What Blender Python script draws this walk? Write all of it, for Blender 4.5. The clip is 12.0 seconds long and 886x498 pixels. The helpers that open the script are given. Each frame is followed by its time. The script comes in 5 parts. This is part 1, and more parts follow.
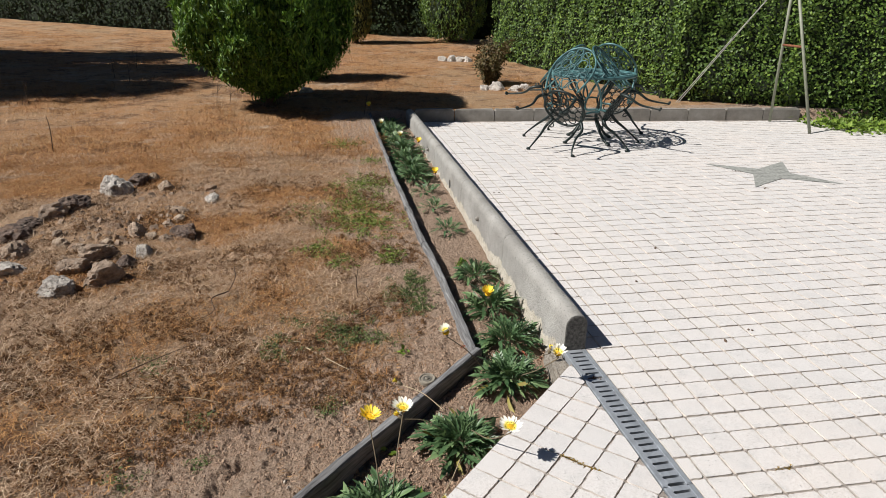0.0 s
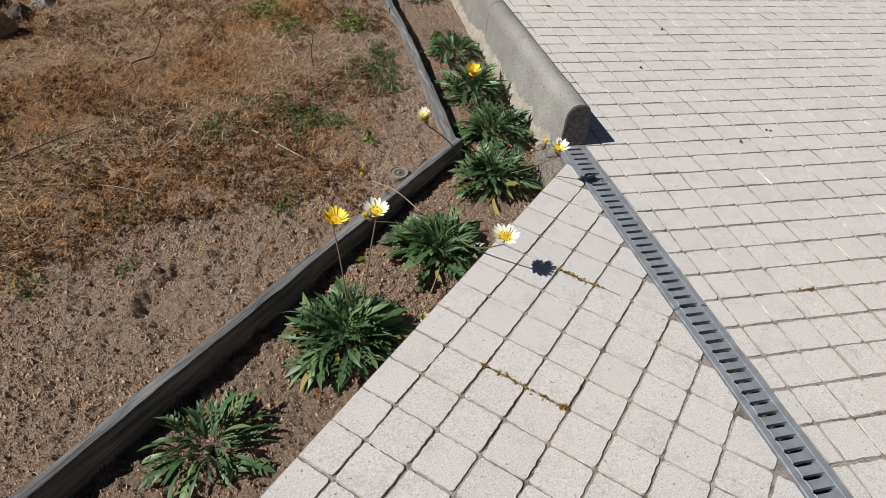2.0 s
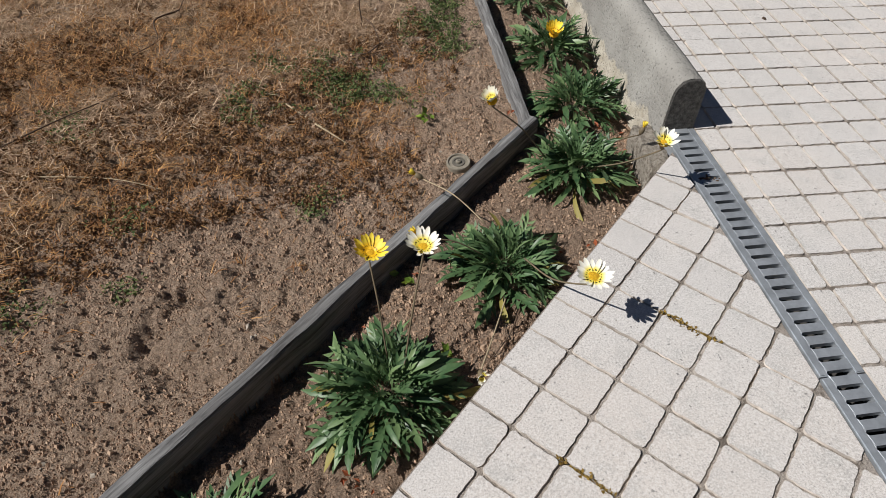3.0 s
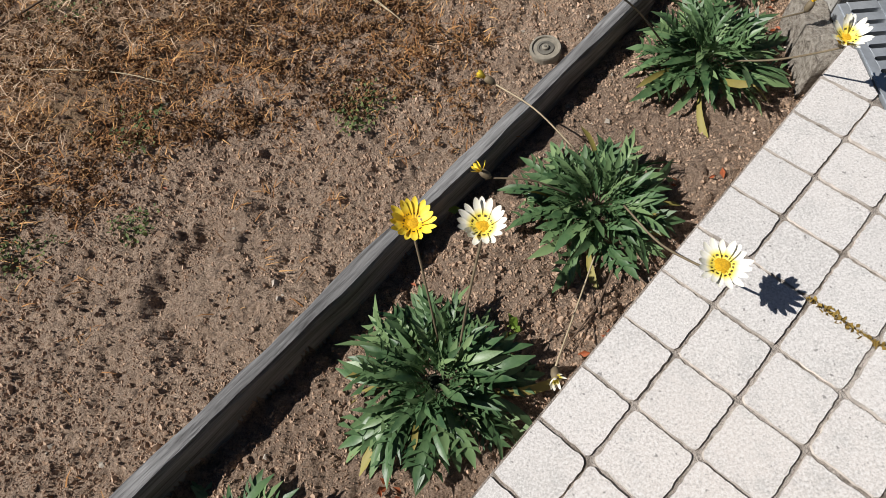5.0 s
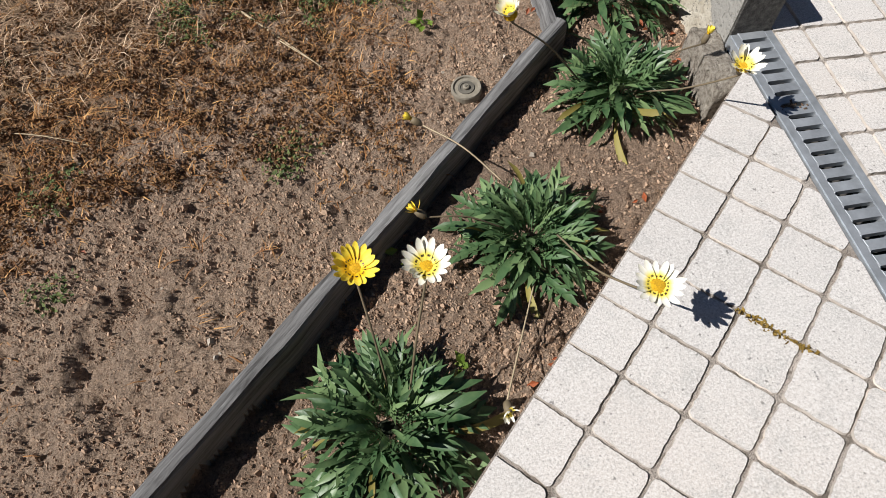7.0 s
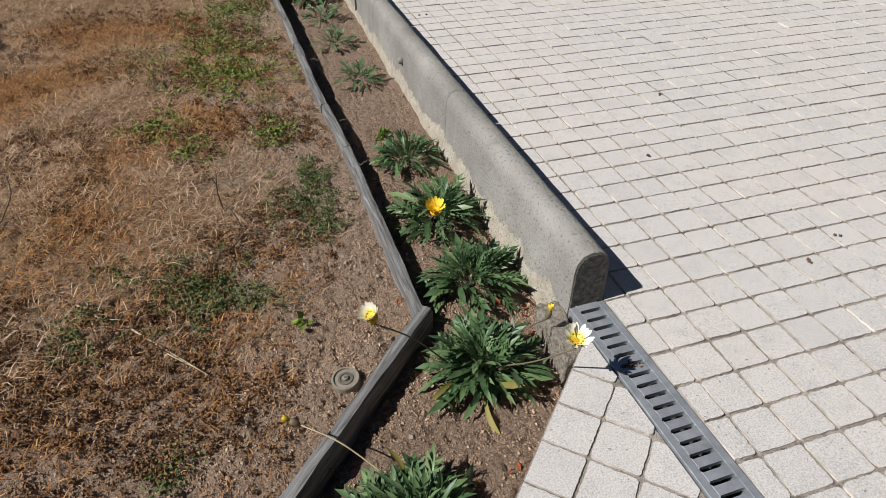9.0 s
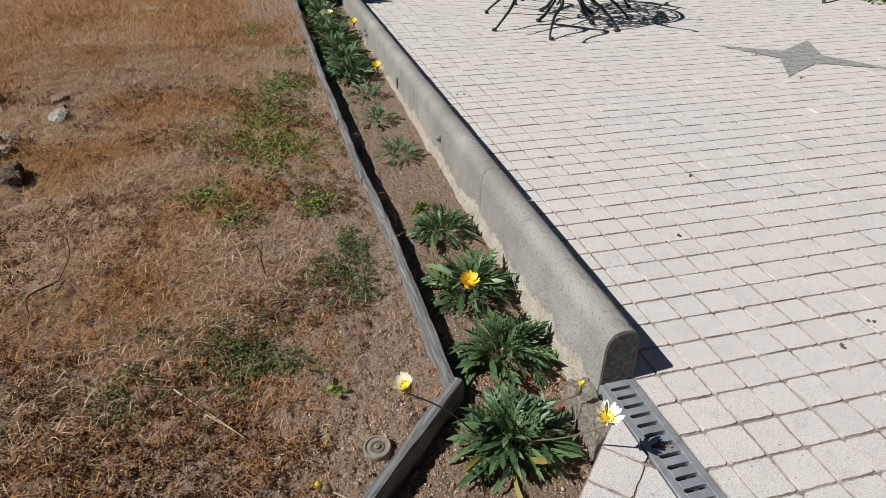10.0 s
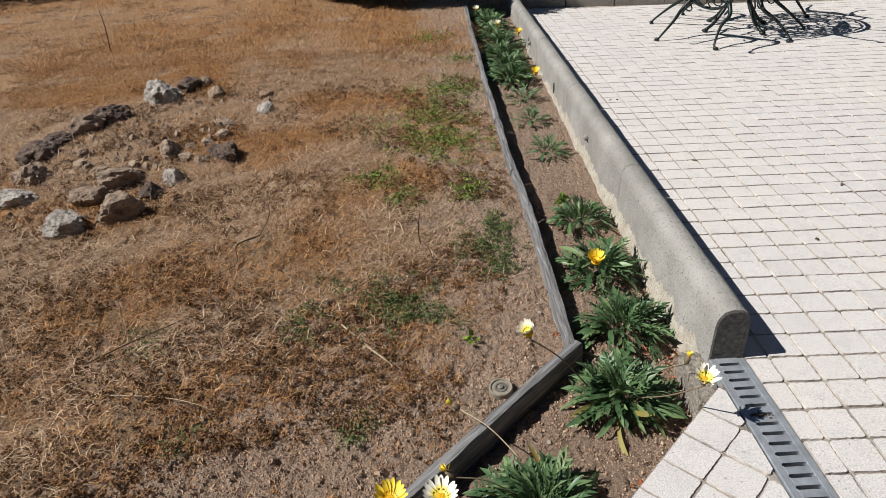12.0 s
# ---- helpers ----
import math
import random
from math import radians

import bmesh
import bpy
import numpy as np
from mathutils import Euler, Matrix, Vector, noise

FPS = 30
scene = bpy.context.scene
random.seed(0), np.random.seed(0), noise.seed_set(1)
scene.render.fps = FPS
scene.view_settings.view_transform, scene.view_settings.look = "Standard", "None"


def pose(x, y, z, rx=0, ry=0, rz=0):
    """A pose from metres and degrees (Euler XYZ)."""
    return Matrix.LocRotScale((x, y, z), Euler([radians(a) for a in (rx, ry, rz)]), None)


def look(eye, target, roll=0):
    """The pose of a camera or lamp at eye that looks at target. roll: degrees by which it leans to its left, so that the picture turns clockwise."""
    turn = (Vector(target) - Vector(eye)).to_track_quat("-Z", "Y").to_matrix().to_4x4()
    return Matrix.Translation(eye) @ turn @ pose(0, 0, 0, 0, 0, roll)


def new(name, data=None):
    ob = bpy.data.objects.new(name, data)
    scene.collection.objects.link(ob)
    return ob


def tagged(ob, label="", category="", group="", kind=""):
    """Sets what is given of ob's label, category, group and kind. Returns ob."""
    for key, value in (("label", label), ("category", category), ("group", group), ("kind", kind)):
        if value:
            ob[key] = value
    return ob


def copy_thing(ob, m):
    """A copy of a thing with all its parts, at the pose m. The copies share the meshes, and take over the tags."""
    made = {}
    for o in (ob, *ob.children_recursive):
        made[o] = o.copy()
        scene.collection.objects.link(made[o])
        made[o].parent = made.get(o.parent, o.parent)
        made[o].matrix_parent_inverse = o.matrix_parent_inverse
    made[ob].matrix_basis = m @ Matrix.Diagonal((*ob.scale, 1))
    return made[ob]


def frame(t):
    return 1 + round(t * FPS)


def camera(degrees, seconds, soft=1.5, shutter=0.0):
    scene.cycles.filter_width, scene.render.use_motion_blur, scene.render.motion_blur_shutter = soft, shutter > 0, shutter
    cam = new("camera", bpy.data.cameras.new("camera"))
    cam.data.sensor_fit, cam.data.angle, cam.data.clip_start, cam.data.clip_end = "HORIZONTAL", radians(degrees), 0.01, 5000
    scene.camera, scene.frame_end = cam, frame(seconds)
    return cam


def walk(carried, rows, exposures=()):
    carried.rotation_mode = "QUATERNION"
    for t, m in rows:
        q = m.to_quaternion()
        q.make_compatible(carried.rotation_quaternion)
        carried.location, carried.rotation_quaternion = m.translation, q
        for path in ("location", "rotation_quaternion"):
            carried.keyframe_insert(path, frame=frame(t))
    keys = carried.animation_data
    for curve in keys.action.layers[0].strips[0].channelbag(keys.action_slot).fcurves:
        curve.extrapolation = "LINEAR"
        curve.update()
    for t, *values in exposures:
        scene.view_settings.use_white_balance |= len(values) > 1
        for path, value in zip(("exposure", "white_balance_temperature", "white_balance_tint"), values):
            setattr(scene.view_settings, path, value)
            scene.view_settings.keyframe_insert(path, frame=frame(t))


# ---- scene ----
from functools import lru_cache

cam = camera(68.5, 12.0, soft=0.7)
PATH = [
    (0, (-0.484, -1.612, 1.425), (-0.152, 0.225, 0.709), 0.6),
    (0.5, (-0.477, -1.621, 1.41), (-0.192, 0.201, 0.636), -0.2),
    (1, (-0.447, -1.604, 1.378), (-0.153, 0.177, 0.517), -1.7),
    (1.5, (-0.462, -1.409, 1.289), (-0.087, 0.243, 0.226), 1.5),
    (2, (-0.493, -1.203, 1.21), (-0.062, 0.281, -0.06), 5.9),
    (2.5, (-0.431, -0.965, 1.162), (-0.186, 0.501, -0.176), 2.5),
    (2.7, (-0.393, -0.872, 1.138), (-0.166, 0.561, -0.239), 2.0),
    (4.3, (-0.424, -0.421, 1.032), (-0.271, 0.631, -0.662), 7.7),
    (4.5, (-0.408, -0.393, 1.007), (-0.326, 0.588, -0.733), 5.1),
    (5, (-0.314, -0.335, 1.001), (-0.396, 0.62, -0.755), -7.4),
    (5.5, (-0.284, -0.295, 0.989), (-0.3, 0.692, -0.75), -7.2),
    (6, (-0.309, -0.308, 0.999), (-0.212, 0.688, -0.732), -2.0),
    (6.5, (-0.344, -0.331, 1.003), (-0.202, 0.721, -0.692), 2.7),
    (7, (-0.341, -0.329, 1.001), (-0.182, 0.707, -0.702), -0.1),
    (7.5, (-0.233, -0.323, 1.041), (0.117, 0.785, -0.587), -0.4),
    (7.7, (-0.225, -0.339, 1.074), (0.175, 0.838, -0.493), -1.0),
    (9.3, (-0.245, -0.364, 1.178), (0.249, 1.208, 0.046), 0.8),
    (9.5, (-0.253, -0.366, 1.197), (0.208, 1.246, 0.106), 0.1),
    (10, (-0.264, -0.401, 1.2), (0.184, 1.253, 0.168), 0.5),
    (10.5, (-0.243, -0.444, 1.185), (-0.003, 1.212, 0.089), -1.1),
    (11, (-0.193, -0.524, 1.193), (-0.194, 1.186, 0.156), -0.8),
    (11.5, (-0.216, -0.6, 1.215), (-0.344, 1.125, 0.21), -4.2),
    (12, (-0.266, -0.715, 1.241), (-0.273, 1.02, 0.246), -2.6),
]
walk(cam, [(t, look(eye, target, roll)) for t, eye, target, roll in PATH],
     [(0, 0.30), (1.2, 0.20), (2.0, -0.06), (2.7, -0.07), (4.3, 0.12), (5.5, 0.25), (7.0, 0.24), (7.5, 0.28), (7.8, 0.24), (9.3, -0.02), (10.0, 0.0), (11.0, 0.05), (12, 0.21)])

# ---- world, sun ----
SUN_DIR = Vector((0.95, 0.07, -1.0)).normalized()
world = bpy.data.worlds.new("world")
scene.world = world
world.use_nodes = True
wn = world.node_tree.nodes
sky = wn.new("ShaderNodeTexSky")
sky.sky_type, sky.sun_disc = "NISHITA", False
sky.sun_elevation = math.asin(-SUN_DIR.z)
sky.sun_rotation = math.atan2(-SUN_DIR.x, -SUN_DIR.y)
sky.air_density, sky.dust_density = 0.42, 0.0
wn["Background"].inputs["Strength"].default_value = 0.05
world.node_tree.links.new(sky.outputs[0], wn["Background"].inputs["Color"])
sun = new("sun", bpy.data.lights.new("sun", "SUN"))
sun.data.energy, sun.data.angle, sun.data.color = 5.0, radians(0.55), (1.0, 0.965, 0.93)
sun.matrix_world = look((0, 0, 8), Vector((0, 0, 8)) + SUN_DIR)


# ---- materials ----
class Nodes:
    """A small wrapper that builds a node material line by line."""

    def __init__(self, name, rough=0.8, metal=0.0):
        self.mat = bpy.data.materials.new(name)
        self.mat.use_nodes = True
        self.t = self.mat.node_tree
        self.b = self.t.nodes["Principled BSDF"]
        self.b.inputs["Roughness"].default_value = rough
        self.b.inputs["Metallic"].default_value = metal
        self.co = self.t.nodes.new("ShaderNodeTexCoord").outputs["Object"]
        self.geo = self.t.nodes.new("ShaderNodeNewGeometry")

    def put(self, a, socket):
        if hasattr(a, "is_output"):
            self.t.links.new(a, socket)
        elif isinstance(a, (tuple, list)):
            socket.default_value = (*a, 1.0) if len(a) == 3 and len(socket.default_value) == 4 else a
        else:
            socket.default_value = a

    def noise(self, scale, detail=4.0, rough=0.6, at=None, distort=0.0):
        n = self.t.nodes.new("ShaderNodeTexNoise")
        self.t.links.new(at or self.co, n.inputs["Vector"])
        n.inputs["Scale"].default_value, n.inputs["Detail"].default_value = scale, detail
        n.inputs["Roughness"].default_value, n.inputs["Distortion"].default_value = rough, distort
        return n.outputs["Fac"]

    def voronoi(self, scale, feature="F1", at=None):
        n = self.t.nodes.new("ShaderNodeTexVoronoi")
        n.feature = feature
        self.t.links.new(at or self.co, n.inputs["Vector"])
        n.inputs["Scale"].default_value = scale
        return n.outputs["Distance"]

    def ramp(self, fac, *stops):
        n = self.t.nodes.new("ShaderNodeValToRGB")
        self.put(fac, n.inputs["Fac"])
        e = n.color_ramp.elements
        while len(e) < len(stops):
            e.new(0.5)
        for el, (p, c) in zip(e, stops):
            el.position = p
            el.color = (*c, 1) if isinstance(c, tuple) else (c, c, c, 1)
        return n.outputs["Color"]

    def mix(self, fac, a, b, how="MIX"):
        n = self.t.nodes.new("ShaderNodeMix")
        n.data_type, n.blend_type = "RGBA", how
        self.put(fac, n.inputs["Factor"])
        self.put(a, n.inputs["A"] if n.inputs["A"].type == "RGBA" else n.inputs[6])
        self.put(b, n.inputs[7])
        return n.outputs[2]

    def math(self, how, a, b=0.0):
        n = self.t.nodes.new("ShaderNodeMath")
        n.operation = how
        self.put(a, n.inputs[0])
        self.put(b, n.inputs[1])
        return n.outputs[0]

    def attr(self, name):
        n = self.t.nodes.new("ShaderNodeAttribute")
        n.attribute_name = name
        return n.outputs["Fac"]

    def island(self):
        return self.geo.outputs["Random Per Island"]

    def object_random(self):
        return self.t.nodes.new("ShaderNodeObjectInfo").outputs["Random"]

    def world_at(self):
        return self.geo.outputs["Position"]

    def stretch(self, x, y, z, at=None):
        n = self.t.nodes.new("ShaderNodeMapping")
        self.t.links.new(at or self.co, n.inputs["Vector"])
        n.inputs["Scale"].default_value = (x, y, z)
        return n.outputs["Vector"]

    def done(self, color, bump=None, strength=0.5, dist=0.01, rough=None):
        self.put(color, self.b.inputs["Base Color"])
        if rough is not None:
            self.put(rough, self.b.inputs["Roughness"])
        if bump is not None:
            n = self.t.nodes.new("ShaderNodeBump")
            n.inputs["Strength"].default_value, n.inputs["Distance"].default_value = strength, dist
            self.put(bump, n.inputs["Height"])
            self.t.links.new(n.outputs["Normal"], self.b.inputs["Normal"])
        return self.mat


def soil_material():
    n = Nodes("soil", 0.95)
    w = n.world_at()
    grain = n.noise(260, 5, 0.8, w)
    clod = n.noise(46, 6, 0.75, w)
    lump = n.voronoi(75, "F1", w)
    large = n.noise(2.3, 4, 0.6, w)
    bare = n.ramp(large, (0.3, (0.42, 0.285, 0.195)), (0.7, (0.60, 0.435, 0.31)))
    bare = n.mix(0.6, bare, n.ramp(grain, (0.34, (0.06, 0.036, 0.023)), (0.48, (0.48, 0.335, 0.235)), (0.62, (0.86, 0.68, 0.53))))
    # Hollows between clods are darkened: crevice shade put into the soil colour.
    bare = n.mix(n.ramp(clod, (0.37, 0.7), (0.48, 0.0)), bare, (0.085, 0.054, 0.036))
    bare = n.mix(n.ramp(clod, (0.55, 0.0), (0.68, 0.45)), bare, (0.56, 0.44, 0.34))
    fibre = n.noise(75, 6, 0.85, n.stretch(1, 3.2, 1, w), 1.4)
    straw = n.ramp(fibre, (0.32, (0.09, 0.042, 0.018)), (0.47, (0.34, 0.19, 0.085)), (0.62, (0.72, 0.52, 0.30)))
    orange = n.ramp(n.noise(1.1, 4, 0.65, w), (0.36, (0.52, 0.345, 0.19)), (0.62, (0.58, 0.25, 0.075)))
    sep = n.t.nodes.new("ShaderNodeSeparateXYZ")
    n.t.links.new(w, sep.inputs[0])
    far = n.math("ADD", n.math("MULTIPLY", sep.outputs["Y"], 0.22), n.math("MULTIPLY", n.noise(0.9, 3, 0.5, w), 0.8))
    thatch = n.ramp(n.noise(3.4, 5, 0.7, w), (0.35, (0.17, 0.103, 0.06)), (0.65, (0.44, 0.315, 0.205)))
    orange = n.mix(n.ramp(far, (0.65, 0.0), (1.3, 1.0)), thatch, orange)
    straw = n.mix(0.5, straw, orange)
    straw = n.mix(n.ramp(n.noise(2.9, 5, 0.8, w), (0.50, 0.0), (0.60, 0.7)), straw, (0.105, 0.045, 0.02))
    straw = n.mix(n.ramp(n.noise(1.7, 5, 0.75, n.stretch(1, 2.2, 1, w)), (0.56, 0.0), (0.66, 0.75)), straw, (0.55, 0.44, 0.33))
    cover = n.math("ADD", n.attr("cover"), n.math("MULTIPLY", n.math("SUBTRACT", n.noise(7, 5, 0.7, w), 0.5), 1.1))
    col = n.mix(n.ramp(cover, (0.36, 0.0), (0.62, 1.0)), bare, straw)
    col = n.mix(n.attr("damp"), col, n.mix(0.6, bare, (0.19, 0.115, 0.073)))
    height = n.math("ADD", n.math("MULTIPLY", clod, 1.0), n.math("MULTIPLY", grain, 0.5))
    height = n.math("SUBTRACT", height, n.math("MULTIPLY", lump, 0.45))
    return n.done(col, height, 1.0, 0.034)


def paver_material(name, joined, tone):
    n = Nodes(name, 0.85)
    r = n.island() if joined else n.object_random()
    w = n.world_at()
    speck = n.noise(250, 4, 0.9, w)
    patch = n.noise(13, 5, 0.7, w)
    base = n.ramp(r, (0.0, tuple(c * 0.93 for c in tone)), (0.35, tuple(c * 0.985 for c in tone)), (1.0, tuple(min(0.9, c * 1.03) for c in tone)))
    base = n.mix(n.ramp(n.noise(1.4, 3, 0.5, w), (0.4, 0.0), (0.7, 0.5)), base, (0.69, 0.61, 0.54))
    base = n.mix(n.ramp(patch, (0.50, 0.0), (0.70, 0.7)), base, (0.45, 0.44, 0.42))
    base = n.mix(n.ramp(speck, (0.37, 0.8), (0.46, 0.0)), base, (0.32, 0.315, 0.31))
    base = n.mix(n.ramp(speck, (0.50, 0.0), (0.58, 0.8)), base, (0.76, 0.745, 0.725))
    base = n.mix(n.ramp(n.noise(95, 2, 0.5, w), (0.68, 0.0), (0.73, 0.8)), base, (0.20, 0.19, 0.18))
    return n.done(base, n.math("ADD", speck, n.math("MULTIPLY", n.noise(60, 3, 0.6, w), 0.8)), 0.4, 0.004)


def mortar_material():
    n = Nodes("mortar", 0.95)
    w = n.world_at()
    col = n.ramp(n.noise(5, 5, 0.7, w), (0.3, (0.22, 0.18, 0.145)), (0.44, (0.48, 0.42, 0.365)), (0.62, (0.62, 0.56, 0.505)))
    col = n.mix(n.ramp(n.noise(16, 4, 0.7, w), (0.53, 0.0), (0.63, 0.75)), col, (0.12, 0.095, 0.068))
    return n.done(n.mix(n.ramp(n.noise(300, 4, 0.8, w), (0.40, 0.6), (0.5, 0.0)), col, (0.16, 0.13, 0.10)), n.noise(200, 4, 0.8, w), 1.0, 0.01)


def concrete_material():
    n = Nodes("concrete_render", 0.9)
    w = n.world_at()
    a = n.noise(3.2, 5, 0.65, w)
    col = n.ramp(a, (0.3, (0.225, 0.215, 0.195)), (0.7, (0.375, 0.365, 0.335)))
    streak = n.noise(9, 4, 0.6, n.stretch(1, 1, 0.18, w))
    col = n.mix(n.ramp(streak, (0.5, 0.0), (0.75, 0.5)), col, (0.235, 0.225, 0.20))
    sep = n.t.nodes.new("ShaderNodeSeparateXYZ")
    n.t.links.new(w, sep.inputs[0])
    low = n.math("ADD", n.math("MULTIPLY", sep.outputs["Z"], -9.0), n.math("MULTIPLY", n.noise(7, 5, 0.7, w), 1.6))
    low = n.math("SUBTRACT", low, 0.90)
    col = n.mix(n.ramp(low, (0.06, 0.0), (0.14, 0.85)), col, n.ramp(n.noise(26, 5, 0.7, w), (0.3, (0.37, 0.32, 0.24)), (0.7, (0.60, 0.56, 0.47))))
    pits = n.noise(120, 3, 0.6, w)
    col = n.mix(n.ramp(pits, (0.33, 0.75), (0.42, 0.0)), col, (0.115, 0.11, 0.10))
    return n.done(col, n.math("ADD", pits, n.math("MULTIPLY", n.noise(24, 4, 0.6, w), 1.2)), 0.75, 0.006)


def broken_material(name, dark, mid, light):
    """Rough broken concrete with pits and proud grains."""
    n = Nodes(name, 0.95)
    w = n.world_at()
    a = n.noise(75, 5, 0.8, w)
    col = n.ramp(a, (0.36, dark), (0.5, mid), (0.68, light))
    return n.done(col, n.math("ADD", a, n.math("MULTIPLY", n.noise(22, 4, 0.6, w), 0.8)), 1.0, 0.02)


def kerb_material():
    n = Nodes("kerb_concrete", 0.9)
    w = n.world_at()
    col = n.ramp(n.noise(6, 5, 0.7, w), (0.3, (0.19, 0.175, 0.15)), (0.7, (0.33, 0.31, 0.275)))
    return n.done(col, n.noise(90, 4, 0.7, w), 0.5, 0.005)


def timber_material():
    n = Nodes("weathered_timber", 0.9)
    g = n.noise(70, 5, 0.75, n.stretch(0.06, 1, 1), 0.6)
    col = n.ramp(g, (0.34, (0.05, 0.048, 0.047)), (0.49, (0.17, 0.168, 0.166)), (0.66, (0.31, 0.31, 0.305)))
    col = n.mix(n.ramp(n.noise(4, 4, 0.6), (0.52, 0.0), (0.75, 0.5)), col, (0.10, 0.095, 0.088))
    col = n.mix(n.ramp(n.noise(7, 4, 0.6), (0.66, 0.0), (0.76, 0.5)), col, (0.26, 0.2, 0.14))
    return n.done(col, g, 0.9, 0.006)


def rock_material(name, dark, mid, light, lichen):
    n = Nodes(name, 0.92)
    r = n.object_random()
    w = n.world_at()
    a = n.noise(20, 6, 0.8, w)
    col = n.ramp(a, (0.34, dark), (0.5, mid), (0.66, light))
    col = n.mix(n.ramp(r, (0.2, 0.0), (1.0, 0.35)), col, dark)
    col = n.mix(n.ramp(n.noise(34, 6, 0.8, w, 0.8), (0.54, 0.0), (0.66, lichen)), col, (0.58, 0.545, 0.48))
    col = n.mix(n.ramp(n.noise(6, 4, 0.7, w), (0.56, 0.0), (0.7, 0.45)), col, (0.40, 0.23, 0.12))
    return n.done(col, n.math("ADD", a, n.math("MULTIPLY", n.noise(90, 5, 0.75, w), 0.5)), 1.0, 0.022)


def leaf_material(name, dark, light, rough=0.5, joined=True, sub=0.12, mid=None):
    n = Nodes(name, rough)
    r = n.island() if joined else n.object_random()
    col = n.ramp(r, (0.0, dark), (0.6, mid or tuple((a + b) / 2 for a, b in zip(dark, light))), (1.0, light))
    col = n.mix(n.ramp(n.noise(45, 3, 0.6, n.world_at()), (0.35, 0.0), (0.75, 0.45)), col, light)
    n.b.inputs["Specular IOR Level"].default_value = 0.4
    out = n.done(col, n.noise(160, 3, 0.6), 0.2, 0.002)
    glow = n.t.nodes.new("ShaderNodeBsdfTranslucent")
    n.t.links.new(col, glow.inputs["Color"])
    both = n.t.nodes.new("ShaderNodeMixShader")
    both.inputs[0].default_value = sub
    n.t.links.new(n.b.outputs[0], both.inputs[1])
    n.t.links.new(glow.outputs[0], both.inputs[2])
    n.t.links.new(both.outputs[0], n.t.nodes["Material Output"].inputs["Surface"])
    return out


def plain(name, color, rough=0.6, metal=0.0, vary=0.25, scale=30, bump=0.2):
    n = Nodes(name, rough, metal)
    dark = tuple(c * (1 - vary) for c in color)
    light = tuple(min(1, c * (1 + vary)) for c in color)
    w = n.world_at()
    col = n.ramp(n.noise(scale, 5, 0.65, w), (0.3, dark), (0.7, light))
    return n.done(col, n.noise(scale * 4, 3, 0.6, w), bump, 0.003)


def petal_material(name, tip, base):
    n = Nodes(name, 0.55)
    sep = n.t.nodes.new("ShaderNodeSeparateXYZ")
    n.t.links.new(n.co, sep.inputs[0])
    f = n.math("MULTIPLY", sep.outputs["X"], 1 / 0.036)
    col = n.ramp(f, (0.30, base), (0.45, base), (0.66, tip))
    band = n.ramp(f, (0.355, 0.0), (0.365, 1.0), (0.425, 1.0), (0.45, 0.0))
    side = n.math("ABSOLUTE", n.math("MULTIPLY", sep.outputs["Y"], 100.0), 0.0)
    dark = n.math("MULTIPLY", band, n.ramp(side, (0.17, 1.0), (0.24, 0.0)))
    col = n.mix(dark, col, (0.03, 0.012, 0.006))
    stripe = n.ramp(n.noise(9, 2, 0.5, n.stretch(0.05, 40, 1)), (0.4, 0.0), (0.7, 0.12))
    return n.done(n.mix(stripe, col, base))


M_SOIL = soil_material()
M_PAVER = paver_material("paver", False, (0.60, 0.575, 0.55))
M_PAVER_FIELD = paver_material("paver_field", True, (0.60, 0.575, 0.55))
M_STAR = plain("grey_star_stone", (0.30, 0.305, 0.28), 0.85, 0.0, 0.4, 45)
M_MORTAR = mortar_material()
M_CONCRETE = concrete_material()
M_KERB = kerb_material()
M_TIMBER = timber_material()
M_SKY_BLOCK = plain("sky_block_render", (0.36, 0.32, 0.27), 0.9, 0.0, 0.12, 3)
M_CRUMB = leaf_material("soil_crumb", (0.19, 0.122, 0.08), (0.50, 0.36, 0.255), 0.95, True, 0.0, (0.33, 0.222, 0.15))
M_DIRT = plain("joint_dirt", (0.50, 0.455, 0.405), 0.95, 0.0, 0.6, 7, 0.3)
# Pitted broken concrete; the end's shade is also put into this dark colour.
M_BROKEN = broken_material("shaded_broken_concrete", (0.045, 0.043, 0.040), (0.12, 0.115, 0.105), (0.24, 0.23, 0.21))
M_FOOTING = broken_material("crumbling_footing", (0.17, 0.14, 0.11), (0.40, 0.355, 0.295), (0.58, 0.53, 0.455))
M_RUBBLE = plain("brown_rubble", (0.24, 0.175, 0.125), 0.95, 0.0, 0.45, 40, 0.3)
M_ROCK = {
    "dark": rock_material("dark_field_stone", (0.04, 0.027, 0.022), (0.14, 0.095, 0.072), (0.32, 0.24, 0.185), 0.3),
    "brown": rock_material("brown_field_stone", (0.14, 0.095, 0.066), (0.40, 0.295, 0.21), (0.58, 0.46, 0.35), 0.4),
    "tan": rock_material("tan_field_stone", (0.22, 0.15, 0.10), (0.46, 0.35, 0.25), (0.60, 0.49, 0.38), 0.3),
    "pale grey": rock_material("pale_field_stone", (0.18, 0.155, 0.13), (0.56, 0.51, 0.45), (0.76, 0.72, 0.65), 0.6),
}
M_GALV = plain("galvanised_steel", (0.42, 0.45, 0.48), 0.5, 0.55, 0.22, 22)
# Concrete channel coloured near black, as the shade below the slots.
M_CHANNEL = plain("channel_shade_concrete", (0.07, 0.065, 0.06), 0.95)
M_IRON = plain("verdigris_cast_metal", (0.055, 0.135, 0.138), 0.45, 0.15, 0.7, 13)
